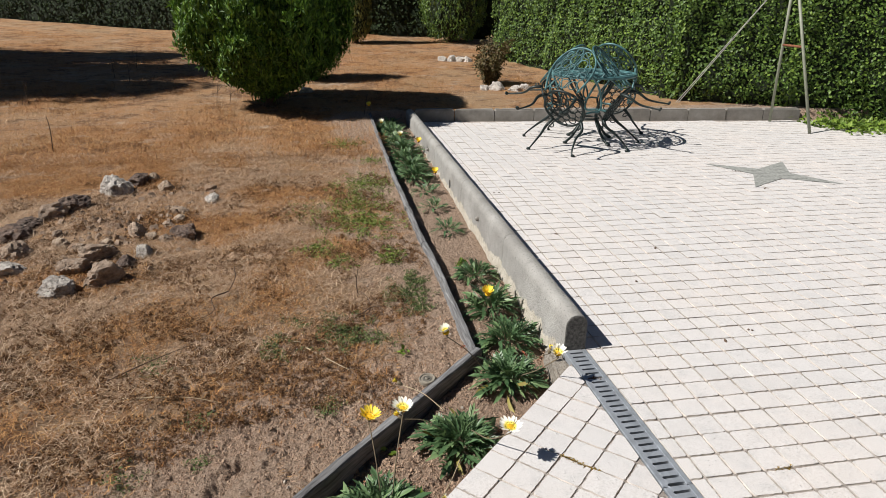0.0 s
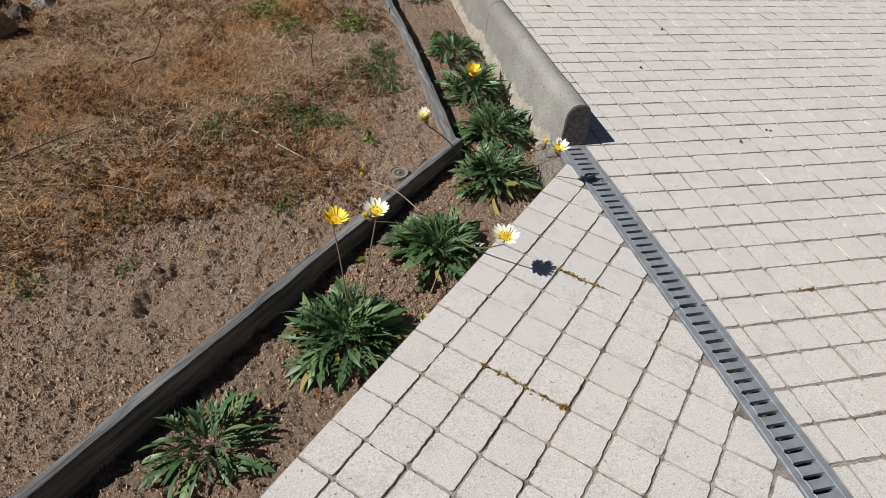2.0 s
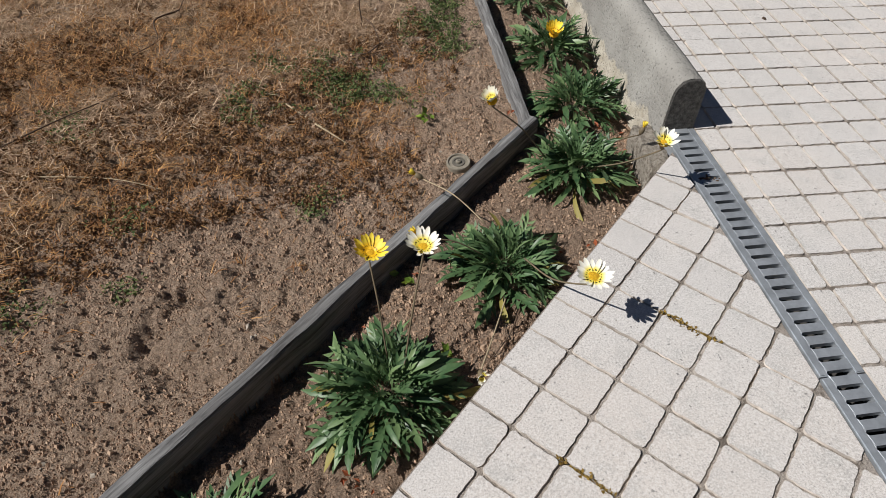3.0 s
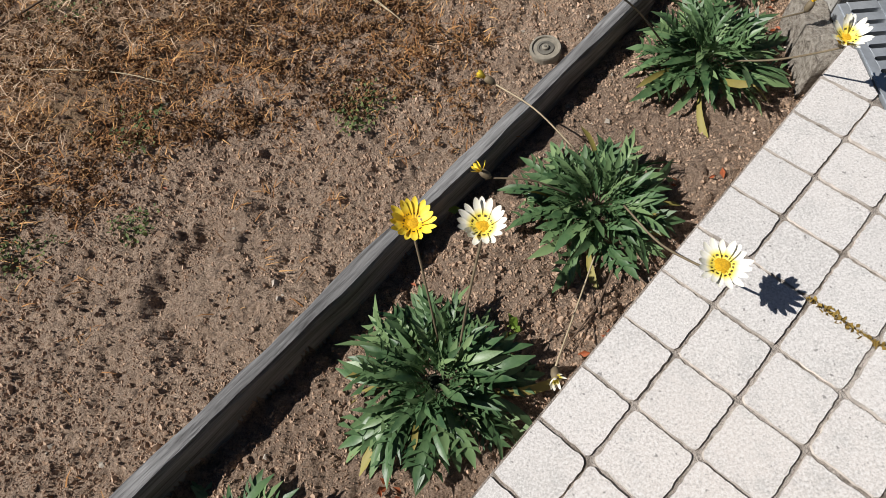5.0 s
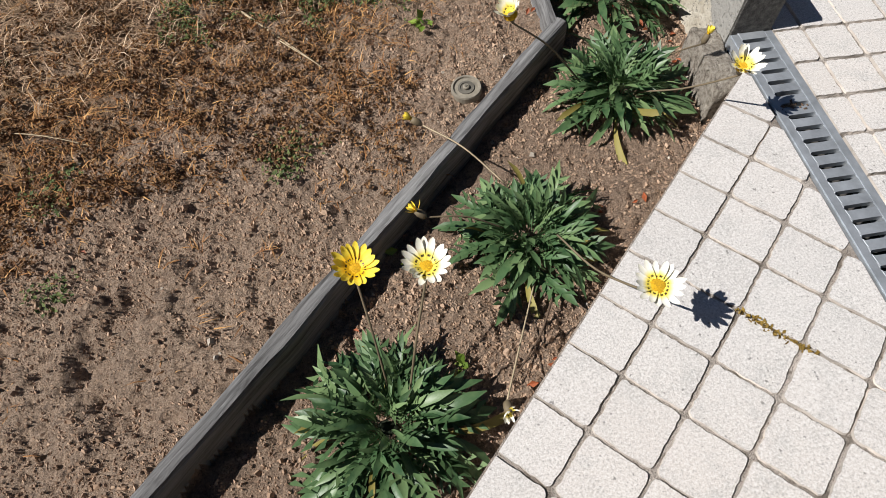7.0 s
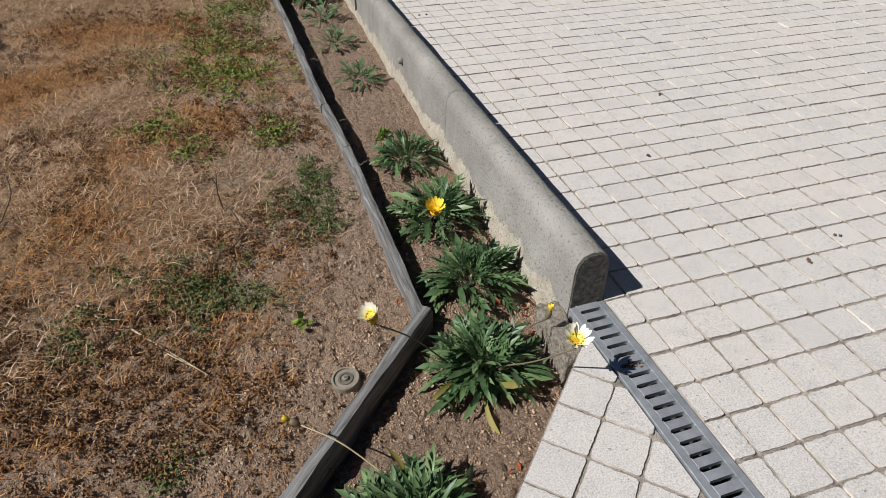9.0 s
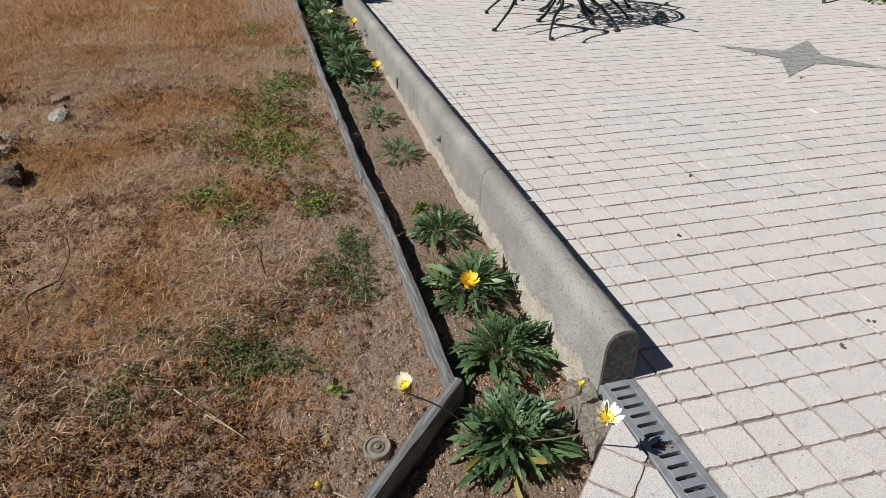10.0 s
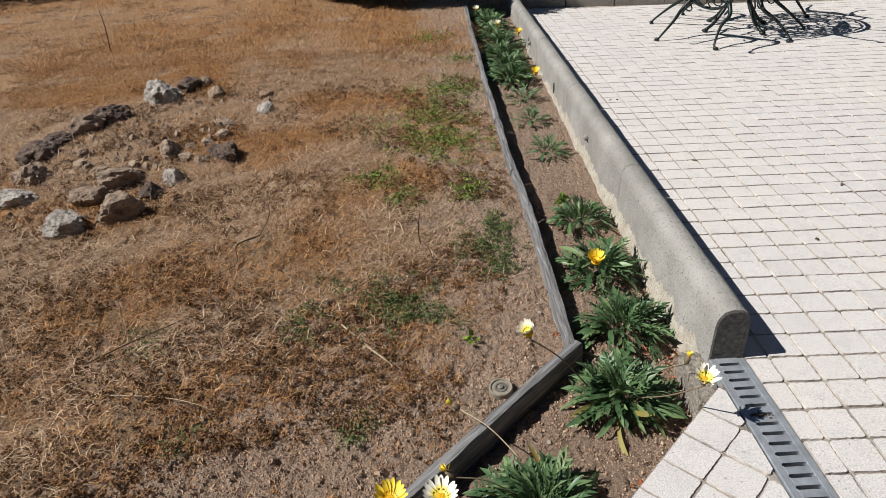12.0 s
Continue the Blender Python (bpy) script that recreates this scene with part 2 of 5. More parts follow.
# Dark copy of the cast metal: shade of seat undersides put into the colour.
M_IRON_SHADED = plain("shaded_cast_metal", (0.011, 0.02, 0.018), 0.45, 0.2, 0.4, 26)
M_TUBE = plain("grey_green_paint", (0.235, 0.25, 0.185), 0.55, 0.0, 0.2, 14)
M_RUST = plain("rusty_bar", (0.20, 0.075, 0.035), 0.9, 0.0, 0.3, 40)
M_ROPE = plain("pale_rope", (0.45, 0.44, 0.40), 0.9)
M_CAP = plain("grey_plastic", (0.235, 0.21, 0.165), 0.75, 0.0, 0.25, 60)
M_CAP_DARK = plain("dusty_dark_plastic", (0.12, 0.11, 0.09), 0.8, 0.0, 0.3, 60)
M_STRAW = leaf_material("dry_straw", (0.10, 0.048, 0.022), (0.84, 0.64, 0.44), 0.75, True, 0.12, (0.38, 0.235, 0.135))
M_RUSSET = leaf_material("russet_dry_grass", (0.11, 0.038, 0.014), (0.68, 0.40, 0.16), 0.8, True, 0.12, (0.33, 0.135, 0.04))
M_WEED = leaf_material("low_green_weed", (0.035, 0.062, 0.018), (0.155, 0.195, 0.06), 0.75)
M_WEED_LUSH = leaf_material("lush_green_weed", (0.055, 0.095, 0.016), (0.25, 0.31, 0.06), 0.7)
M_DEADWEED = leaf_material("dead_brown_weed", (0.065, 0.028, 0.013), (0.33, 0.19, 0.085), 0.9, True, 0.05, (0.16, 0.08, 0.035))
M_GAZ = leaf_material("gazania_leaf", (0.026, 0.068, 0.026), (0.19, 0.28, 0.12), 0.42, False, 0.12, (0.075, 0.15, 0.062))
M_GAZ_FAR = leaf_material("gazania_leaf_mass", (0.026, 0.068, 0.026), (0.19, 0.28, 0.12), 0.42, True, 0.12, (0.075, 0.15, 0.062))
M_OLDLEAF = leaf_material("yellowing_leaf", (0.16, 0.13, 0.03), (0.30, 0.26, 0.07), 0.6, False)
M_STEM = plain("flower_stem", (0.16, 0.125, 0.075), 0.7)
M_STEM_PALE = plain("pale_dry_stem", (0.42, 0.34, 0.22), 0.8)
M_WHITE_PETAL = petal_material("white_petal", (0.86, 0.85, 0.77), (0.84, 0.70, 0.10))
M_YELLOW_PETAL = petal_material("yellow_petal", (0.88, 0.70, 0.07), (0.85, 0.52, 0.012))
M_DISC = plain("flower_disc", (0.86, 0.46, 0.010), 0.8, 0.0, 0.3, 400, 0.8)
M_HEDGE = leaf_material("hedge_leaf", (0.022, 0.055, 0.010), (0.20, 0.30, 0.045), 0.48, True, 0.2, (0.07, 0.14, 0.024))
# Near-black filler inside foliage: the shade between leaves put into a colour.
M_SHADE_CORE = plain("foliage_shade", (0.012, 0.02, 0.007), 0.95)
M_THUJA = leaf_material("conifer_spray", (0.014, 0.044, 0.005), (0.165, 0.29, 0.026), 0.55, True, 0.2, (0.048, 0.122, 0.012))
M_CYPRESS = leaf_material("yellow_conifer_spray", (0.045, 0.065, 0.012), (0.22, 0.22, 0.05), 0.6, True, 0.15)
# Leaves darkened to near black: the back hedge's shade is in this colour.
M_SHADED_LEAF = leaf_material("shaded_foliage", (0.006, 0.014, 0.005), (0.030, 0.052, 0.014), 0.9)
M_SHRUB = leaf_material("russet_shrub_leaf", (0.06, 0.035, 0.012), (0.20, 0.13, 0.05), 0.6, True, 0.15, (0.085, 0.085, 0.025))
M_COVER = leaf_material("ground_cover_leaf", (0.06, 0.12, 0.015), (0.24, 0.34, 0.05), 0.5, True, 0.2)
M_BARK = plain("bark", (0.075, 0.05, 0.032), 0.95, 0.0, 0.4, 24, 0.9)
M_TWIG = plain("dry_twig", (0.10, 0.065, 0.042), 0.9)
M_PEBBLE = plain("pebble", (0.40, 0.35, 0.29), 0.9, 0.0, 0.35, 50)
M_REDLEAF = plain("fallen_red_leaf", (0.28, 0.075, 0.025), 0.7)
M_MOSS = leaf_material("joint_moss", (0.12, 0.07, 0.015), (0.34, 0.23, 0.05), 0.9)


# ---- mesh helpers ----
def link(name, bm, mat, smooth=False):
    me = bpy.data.meshes.new(name)
    bm.to_mesh(me)
    bm.free()
    if smooth:
        me.shade_smooth()
    me.materials.append(mat)
    return new(name, me)


def part(name, bm, mat, parent, label="", smooth=False):
    ob = link(name, bm, mat, smooth)
    ob.parent = parent
    return tagged(ob, label) if label else ob


def raw(name, verts, faces, mat, smooth=False):
    me = bpy.data.meshes.new(name)
    me.from_pydata(verts, [], faces)
    if smooth:
        me.shade_smooth()
    me.materials.append(mat)
    return new(name, me)


def child(name, mesh, parent, m):
    ob = new(name, mesh)
    ob.parent = parent
    ob.matrix_local = m
    return ob


def empty(name, m, label, category, group="", kind=""):
    ob = new(name)
    ob.empty_display_size = 0.05
    ob.matrix_world = m
    return tagged(ob, label, category, group, kind)


def box(bm, x0, x1, y0, y1, z0, z1, m=None):
    vs = [bm.verts.new((x, y, z)) for z in (z0, z1) for x, y in ((x0, y0), (x1, y0), (x1, y1), (x0, y1))]
    for f in ((3, 2, 1, 0), (4, 5, 6, 7), (0, 1, 5, 4), (1, 2, 6, 5), (2, 3, 7, 6), (3, 0, 4, 7)):
        bm.faces.new([vs[i] for i in f])
    if m is not None:
        bmesh.ops.transform(bm, matrix=m, verts=vs)


def tube(bm, pts, radii, sides=6, closed=False, caps=True):
    """A tube along points, with a radius for each (or one for all)."""
    pts = [Vector(p) for p in pts]
    k = len(pts)
    if not isinstance(radii, (list, tuple)):
        radii = [radii] * k
    rings = []
    ref = Vector((0, 0, 1))
    for i, p in enumerate(pts):
        a = pts[(i - 1) % k] if closed or i else p
        b = pts[(i + 1) % k] if closed or i < k - 1 else p
        d = (b - a).normalized()
        u = ref - d * ref.dot(d)
        if u.length < 0.15:
            u = Vector((1, 0.2, 0)) - d * Vector((1, 0.2, 0)).dot(d)
        u.normalize()
        ref = u if not closed else ref
        v = d.cross(u)
        rings.append([bm.verts.new(p + (u * math.cos(s) + v * math.sin(s)) * radii[i])
                      for s in (2 * math.pi * j / sides for j in range(sides))])
    for i in range(k if closed else k - 1):
        r, q = rings[i], rings[(i + 1) % k]
        for j in range(sides):
            bm.faces.new((r[j], r[(j + 1) % sides], q[(j + 1) % sides], q[j]))
    if caps and not closed:
        bm.faces.new(rings[0][::-1])
        bm.faces.new(rings[-1])


def arc(*pts, steps=6):
    """A smooth line (Catmull-Rom) through points."""
    p = [Vector(q) for q in pts]
    p = [p[0] * 2 - p[1]] + p + [p[-1] * 2 - p[-2]]
    out = []
    for i in range(1, len(p) - 2):
        for s in range(steps):
            t = s / steps
            out.append(0.5 * (2 * p[i] + (p[i + 1] - p[i - 1]) * t + (2 * p[i - 1] - 5 * p[i] + 4 * p[i + 1] - p[i + 2]) * t * t
                              + (3 * p[i] - p[i - 1] - 3 * p[i + 1] + p[i + 2]) * t ** 3))
    return out + [p[-2]]


def clip(poly, nx, ny, d):
    """The part of a flat polygon where nx*x + ny*y <= d."""
    out = []
    for i, a in enumerate(poly):
        b = poly[(i + 1) % len(poly)]
        da, db = nx * a[0] + ny * a[1] - d, nx * b[0] + ny * b[1] - d
        if da <= 0:
            out.append(a)
        if (da < 0 < db) or (db < 0 < da):
            t = da / (da - db)
            out.append((a[0] + (b[0] - a[0]) * t, a[1] + (b[1] - a[1]) * t))
    return out


# ---- plan ----
WALL_X0, WALL_X1, WALL_Y0, WALL_Y1 = 0.484, 0.580, 0.748, 6.42
EDGE_A = radians(46.2)                      # run of the paving's edge along the bed
EDGE_U = (math.cos(EDGE_A), math.sin(EDGE_A))
EDGE_N = (-EDGE_U[1], EDGE_U[0])
DRAIN_T = 0.0195                            # turn of the drain's line, in radians
EDGE_D = 0.098                              # the edge lies where n . p = EDGE_D
TIMBER = [(-1.95, -1.335), (-0.79, -0.105), (0.125, 0.885), (0.122, 1.33), (0.112, 1.83), (0.092, 2.2), (0.072, 2.9), (0.052, 4.0), (0.045, 5.3), (0.04, 6.3)]


def kerb_y(x):
    return 6.47 - 0.098 * (x - 0.65)


@lru_cache(maxsize=4)
def timber_side(x, y):
    """Signed distance to the timber line: positive on the bed's side."""
    best, sign = 9e9, 1
    for (ax, ay), (bx, by) in zip(TIMBER, TIMBER[1:]):
        dx, dy = bx - ax, by - ay
        t = max(0, min(1, ((x - ax) * dx + (y - ay) * dy) / (dx * dx + dy * dy)))
        qx, qy = ax + t * dx - x, ay + t * dy - y
        d = math.hypot(qx, qy)
        if d < best - 1e-9:
            best, sign = d, (1 if (x - ax) * dy - (y - ay) * dx > 0 else -1)
    return best * sign


def wave(x, y, s, seed=0.0):
    return noise.noise(Vector((x * s, y * s, seed)))


FURROW = [(-0.833, 0.315), (-0.89, 0.229), (-0.899, 0.155), (-0.845, 0.097), (-0.753, 0.062)]


def furrow(x, y):
    """The scraped hollow in the bare soil, deepest on its left side."""
    if not (-1.05 < x < -0.6 and -0.1 < y < 0.45):
        return 0.0
    d = min(math.hypot(x - (ax + (bx - ax) * t), y - (ay + (by - ay) * t)) for (ax, ay), (bx, by) in zip(FURROW, FURROW[1:]) for t in (0, 0.125, 0.25, 0.375, 0.5, 0.625, 0.75, 0.875, 1))
    return 0.015 * math.exp(-(d / 0.026) ** 2) - 0.012 * math.exp(-((d - 0.065) / 0.03) ** 2)


def lawn_z(x, y):
    z = -0.1 + 0.045 * max(-0.6, y - 1.0)
    z += 0.035 * math.exp(-((x + 0.75) ** 2 + (y - 0.1) ** 2) / 0.5)
    z += 0.04 * math.exp(-((x + 1.9) ** 2 + (y - 2.75) ** 2) / 0.16)
    if y > 16:
        z -= 0.03 * (y - 16)
    if x < -5:
        z += 0.02 * min(8.0, -5 - x)
    z += 0.035 * wave(x, y, 0.8) * min(1, max(0.15, -timber_side(x, y) if y < 7 else 1))
    return z + 0.010 * wave(x, y, 5, 3) + 0.013 * wave(x, y, 14, 5) + 0.012 * wave(x, y, 31, 8) + 0.009 * wave(x, y, 62, 4) + 0.004 * wave(x, y, 118, 1) - furrow(x, y)


def bed_z(x, y):
    s = timber_side(x, y)
    return -0.112 - 0.018 * math.exp(-s / 0.05) + 0.02 * max(-1.5, y - 0.8) + 0.012 * wave(x, y, 6, 7) + 0.013 * wave(x, y, 17, 9) + 0.012 * wave(x, y, 34, 2) + 0.009 * wave(x, y, 66, 6) + 0.004 * wave(x, y, 118, 1)


def paved(x, y):
    if y > kerb_y(x) + 0.04:
        return False
    if y > WALL_Y0 - 0.05:
        return x > 0.54
    return EDGE_N[0] * x + EDGE_N[1] * y < EDGE_D - 0.02 or x > 0.54


@lru_cache(maxsize=4)
def ground_z(x, y):
    if paved(x, y) and x < 8.5 and y > -7:
        return -0.2
    s = timber_side(x, y)
    if s > 0 and y < 6.42 and x < 0.6:
        return bed_z(x, y)
    if y > 6 and x > 0.3 and y < 7.2:
        return max(lawn_z(x, y), 0.125 + 0.01 * wave(x, y, 5))
    return lawn_z(x, y)


def smooth01(a, b, v):
    t = max(0.0, min(1.0, (v - a) / (b - a)))
    return t * t * (3 - 2 * t)


@lru_cache(maxsize=4)
def cover_at(x, y):
    """How much dry grass covers the lawn: bare beside the timber and at the near end."""
    s = -timber_side(x, y) if y < 6.45 else 2.0
    c = 0.72 * smooth01(0.12, 0.95, s + 0.25 * wave(x, y, 2.1, 11))
    c += 0.28 * smooth01(1.0, 2.6, y) + 0.32 * wave(x, y, 1.3, 21) + 0.16 * wave(x, y, 4.2, 31)
    c -= 0.65 * math.exp(-((x + 1.9) ** 2 / 0.09 + (y - 2.75) ** 2 / 0.30))
    c -= 0.3 * math.exp(-((x + 0.9) ** 2 + (y - 0.15) ** 2) / 0.18)
    return max(0.0, min(1.0, c))


# ---- ground ----
def axis(parts):
    out = []
    for a, b, step in parts:
        k = max(1, round((b - a) / step))
        out += [a + (b - a) * i / k for i in range(k)]
    return out + [parts[-1][1]]


def build_ground():
    xs = axis([(-400, -60, 85), (-60, -14, 5), (-14, -4, 0.5), (-4, -2, 0.08), (-2, -1.4, 0.03), (-1.4, 0.62, 0.007), (0.62, 0.7, 0.04), (0.7, 2, 0.3), (2, 10, 0.5), (10, 60, 6), (60, 400, 85)])
    ys = axis([(-400, -40, 90), (-40, -3, 3), (-3, -0.9, 0.15), (-0.9, -0.4, 0.03), (-0.4, 1.25, 0.007), (1.25, 2.4, 0.025), (2.4, 6.6, 0.06), (6.6, 18, 0.35), (18, 60, 4), (60, 400, 85)])
    verts = [(x, y, ground_z(x, y)) for y in ys for x in xs]
    w = len(xs)
    faces = [(j * w + i, j * w + i + 1, (j + 1) * w + i + 1, (j + 1) * w + i) for j in range(len(ys) - 1) for i in range(w - 1)]
    ob = raw("ground", verts, faces, M_SOIL, True)
    cover = ob.data.attributes.new("cover", "FLOAT", "POINT")
    damp = ob.data.attributes.new("damp", "FLOAT", "POINT")
    vals, wet = [], []
    for x, y, z in verts:
        near = -16 < x < 8 and -3 < y < 18
        bed = near and y < 6.42 and x < 0.6 and timber_side(x, y) > 0
        vals.append(0.0 if bed else cover_at(x, y) if near else 0.7)
        wet.append(0.4 if bed else 0.0)
    cover.data.foreach_set("value", vals)
    damp.data.foreach_set("value", wet)
    tagged(ob, "dry sandy garden soil with russet dead grass", "ground", kind="structure")


build_ground()


# ---- paving ----
TP, TX, TY = 0.1050, 0.652, 0.739          # terrace pitch and first joint
PP, PA = 0.1105, radians(45.6)             # pitch and turn of the pavers left of the drain
GAP = 0.0018                               # half a joint between the path's pavers
TGAP = 0.0023                              # half a sandy joint on the terrace


def outline(w, h, seed):
    """A paver's top outline: a square with rounded, slightly uneven corners."""
    rnd = random.Random(seed)
    r = 0.075 * w
    pts = []
    for cx, cy, a0 in ((w - r, h - r, 0), (r, h - r, 90), (r, r, 180), (w - r, r, 270)):
        for a in (0, 45, 90):
            rr = r * rnd.uniform(0.93, 1.02)
            t = radians(a0 + a)
            pts.append((cx + rr * math.cos(t) + rnd.uniform(-1, 1) * 0.0011, cy + rr * math.sin(t) + rnd.uniform(-1, 1) * 0.0011))
        p = pts[-1]
        sx, sy = ((-1, 0), (0, -1), (1, 0), (0, 1))[a0 // 90]
        for f in (0.1, 0.2, 0.3, 0.4, 0.5, 0.6, 0.7, 0.8, 0.9):
            pts.append((p[0] + sx * f * (w - 2 * r) + abs(sy) * rnd.uniform(-1, 1) * 0.0015, p[1] + sy * f * (h - 2 * r) + abs(sx) * rnd.uniform(-1, 1) * 0.0015))
    return pts


def paver_geo(poly, z=0.0, edge=0.0022, drop=0.011):
    """Vertices and faces of one paver over a convex outline: top, worn edge, side."""
    k = len(poly)
    cx, cy = sum(p[0] for p in poly) / k, sum(p[1] for p in poly) / k
    v, f = [], []
    size = max(math.hypot(p[0] - cx, p[1] - cy) for p in poly)
    s = 1 - edge / max(size, 0.01)
    for p in poly:
        v.append((cx + (p[0] - cx) * s, cy + (p[1] - cy) * s, z))
    for p in poly:
        v.append((p[0], p[1], z - drop))
    f.append(tuple(range(k)))
    for i in range(k):
        j = (i + 1) % k
        f.append((i, k + i, k + j, j))
    return v, f


def dirty_sides(ob_or_mesh):
    """The worn sides of pavers carry the dirt of the joint."""
    me = ob_or_mesh
    me.materials.append(M_DIRT)
    idx = np.empty(len(me.polygons) * 3)
    me.polygons.foreach_get("normal", idx)
    me.polygons.foreach_set("material_index", (np.abs(idx.reshape(-1, 3)[:, 2]) < 0.7).astype(np.int32))
    me.update()


def area(poly):
    return 0.5 * abs(sum(a[0] * b[1] - b[0] * a[1] for a, b in zip(poly, poly[1:] + poly[:1])))


def paver_meshes(w, tag):
    out = []
    for i in range(8):
        me = bpy.data.meshes.new("paver_" + tag)
        v, f = paver_geo(outline(w, w, i + 17))
        me.from_pydata(v, [], f)
        me.materials.append(M_PAVER)
        dirty_sides(me)
        out.append(me)
    return out


def prism(bm, rim, z0, z1):
    """A slab over a flat outline."""
    top = [bm.verts.new((x, y, z1)) for x, y in rim]
    low = [bm.verts.new((x, y, z0)) for x, y in rim]
    bm.faces.new(top)
    bm.faces.new(low[::-1])
    k = len(rim)
    for i in range(k):
        bm.faces.new((top[i], low[i], low[(i + 1) % k], top[(i + 1) % k]))
    bmesh.ops.recalc_face_normals(bm, faces=bm.faces)


def build_slab():
    rim = [(WALL_X1 - 0.004, 5.68), (WALL_X1 - 0.004, 0.75), (0.584, 0.742), (0.5985 + DRAIN_T * 7, -7), (8.5, -7), (8.5, 5.68)]
    bm = bmesh.new()
    prism(bm, rim, -0.19, -0.0046)
    ob = link("terrace", bm, M_MORTAR)
    tagged(ob, "pale concrete paver terrace with weathered sandy joints", "paving", kind="structure")
    bm = bmesh.new()
    vs = [bm.verts.new((x, kerb_y(x), z)) for z in (-0.19, -0.0046) for x in (WALL_X1 - 0.004, 5.9)]
    ws = [bm.verts.new((x, 5.68, z)) for z in (-0.19, -0.0046) for x in (WALL_X1 - 0.004, 5.9)]
    for f in ((vs[2], vs[3], ws[3], ws[2]), (vs[0], vs[1], ws[1], ws[0]), (vs[0], vs[1], vs[3], vs[2]), (vs[0], vs[2], ws[2], ws[0]), (vs[1], vs[3], ws[3], ws[1]), (ws[0], ws[1], ws[3], ws[2])):
        bm.faces.new(f)
    bmesh.ops.recalc_face_normals(bm, faces=bm.faces)
    part("far_strip", bm, M_MORTAR, ob)
    a = [(0.478, (EDGE_D + 0.002 - EDGE_N[0] * 0.478) / EDGE_N[1]), (0.4925 + DRAIN_T * 7, -7)]
    xl = -5.0
    a += [(xl, -7), (xl, (EDGE_D + 0.002 - EDGE_N[0] * xl) / EDGE_N[1])]
    bm = bmesh.new()
    prism(bm, a, -0.19, -0.0046)
    path = link("path_paving", bm, M_MORTAR)
    tagged(path, "diagonal pale square pavers beside the drain", "paving", kind="structure")
    return ob, path


TERRACE, PATHWAY = build_slab()


# ---- wall, kerb, drain, timber ----
def build_wall():
    root = empty("wall_low", pose(0, 0, 0), "low rendered concrete wall with rounded top", "wall", kind="structure")
    prof = [(WALL_X0 - 0.012, -0.22), (WALL_X0 - 0.008, -0.07), (WALL_X0, 0.0), (WALL_X0 + 0.002, 0.11), (WALL_X0 + 0.006, 0.136), (WALL_X0 + 0.020, 0.157),
            (WALL_X0 + 0.040, 0.165), (WALL_X1 - 0.026, 0.163), (WALL_X1 - 0.008, 0.150), (WALL_X1 - 0.001, 0.130), (WALL_X1, 0.08), (WALL_X1, -0.22)]
    cuts = [WALL_Y0, 1.80, 3.02, 4.25, 5.4, WALL_Y1]
    for a, b in zip(cuts, cuts[1:]):
        ys = [a + 0.002, a + 0.008] + [a + (b - a) * i / 24 for i in range(1, 24)] + [b - 0.008, b - 0.002]
        bm = bmesh.new()
        rows = []
        for y in ys:
            inset = 0.006 if (y in (ys[0], ys[-1]) and y > WALL_Y0 + 0.1) else 0.0
            row = []
            for x, z in prof:
                cx = (WALL_X0 + WALL_X1) / 2
                k = 1 - inset / 0.08
                wob = 0.004 * wave(y, z * 3 + x * 9, 5, 2)
                low = 0.018 * max(0, wave(y, z, 7, 4) + 0.25) if (z < 0.0 and x < cx) else 0.0
                row.append(bm.verts.new((cx + (x - cx) * k + (wob - low if x < cx else wob * 0.4), y, z - inset * (z > 0.1) + wob * 0.5)))
            rows.append(row)
        for r, q in zip(rows, rows[1:]):
            for i in range(len(prof) - 1):
                bm.faces.new((r[i], q[i], q[i + 1], r[i + 1]))
        bm.faces.new(rows[0])
        bm.faces.new(rows[-1][::-1])
        bmesh.ops.recalc_face_normals(bm, faces=bm.faces)
        ob = part("wall_section", bm, M_CONCRETE, root, "", True)
        for p in ob.data.polygons:
            p.use_smooth = abs(p.normal.y) < 0.3
    bm = bmesh.new()
    k = len(prof)
    cx = (WALL_X0 + WALL_X1) / 2
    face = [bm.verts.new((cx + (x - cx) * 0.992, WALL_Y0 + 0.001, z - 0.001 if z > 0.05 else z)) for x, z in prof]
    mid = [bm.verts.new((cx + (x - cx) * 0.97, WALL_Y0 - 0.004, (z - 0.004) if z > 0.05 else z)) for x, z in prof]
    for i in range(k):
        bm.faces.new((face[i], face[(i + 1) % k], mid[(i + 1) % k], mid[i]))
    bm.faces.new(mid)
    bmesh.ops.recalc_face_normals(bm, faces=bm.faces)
    part("end_face", bm, M_BROKEN, root, "broken concrete end of the wall, darkened as its shaded side")
    # a small broken plug in the garden face
    for y in (2.43, 4.6):
        bm = bmesh.new()
        bmesh.ops.create_icosphere(bm, subdivisions=2, radius=0.016)
        for v in bm.verts:
            v.co *= 1 + 0.3 * noise.noise(v.co * 90)
        bmesh.ops.translate(bm, verts=bm.verts, vec=(WALL_X0 - 0.006, y, 0.055))
        part("plug", bm, M_KERB, root, "crumbled mortar plug", True)
    # foot of the wall where the drain begins
    bm = bmesh.new()
    box(bm, 0.415, 0.479, 0.612, 0.80, -0.2, -0.03)
    bmesh.ops.subdivide_edges(bm, edges=bm.edges[:], cuts=13, use_grid_fill=True)
    for v in bm.verts:
        v.co += Vector((1, 1, 1)) * (0.011 * noise.noise(v.co * 16) + 0.006 * noise.noise(v.co * 50))
    part("footing", bm, M_FOOTING, root, "crumbling concrete footing", True)


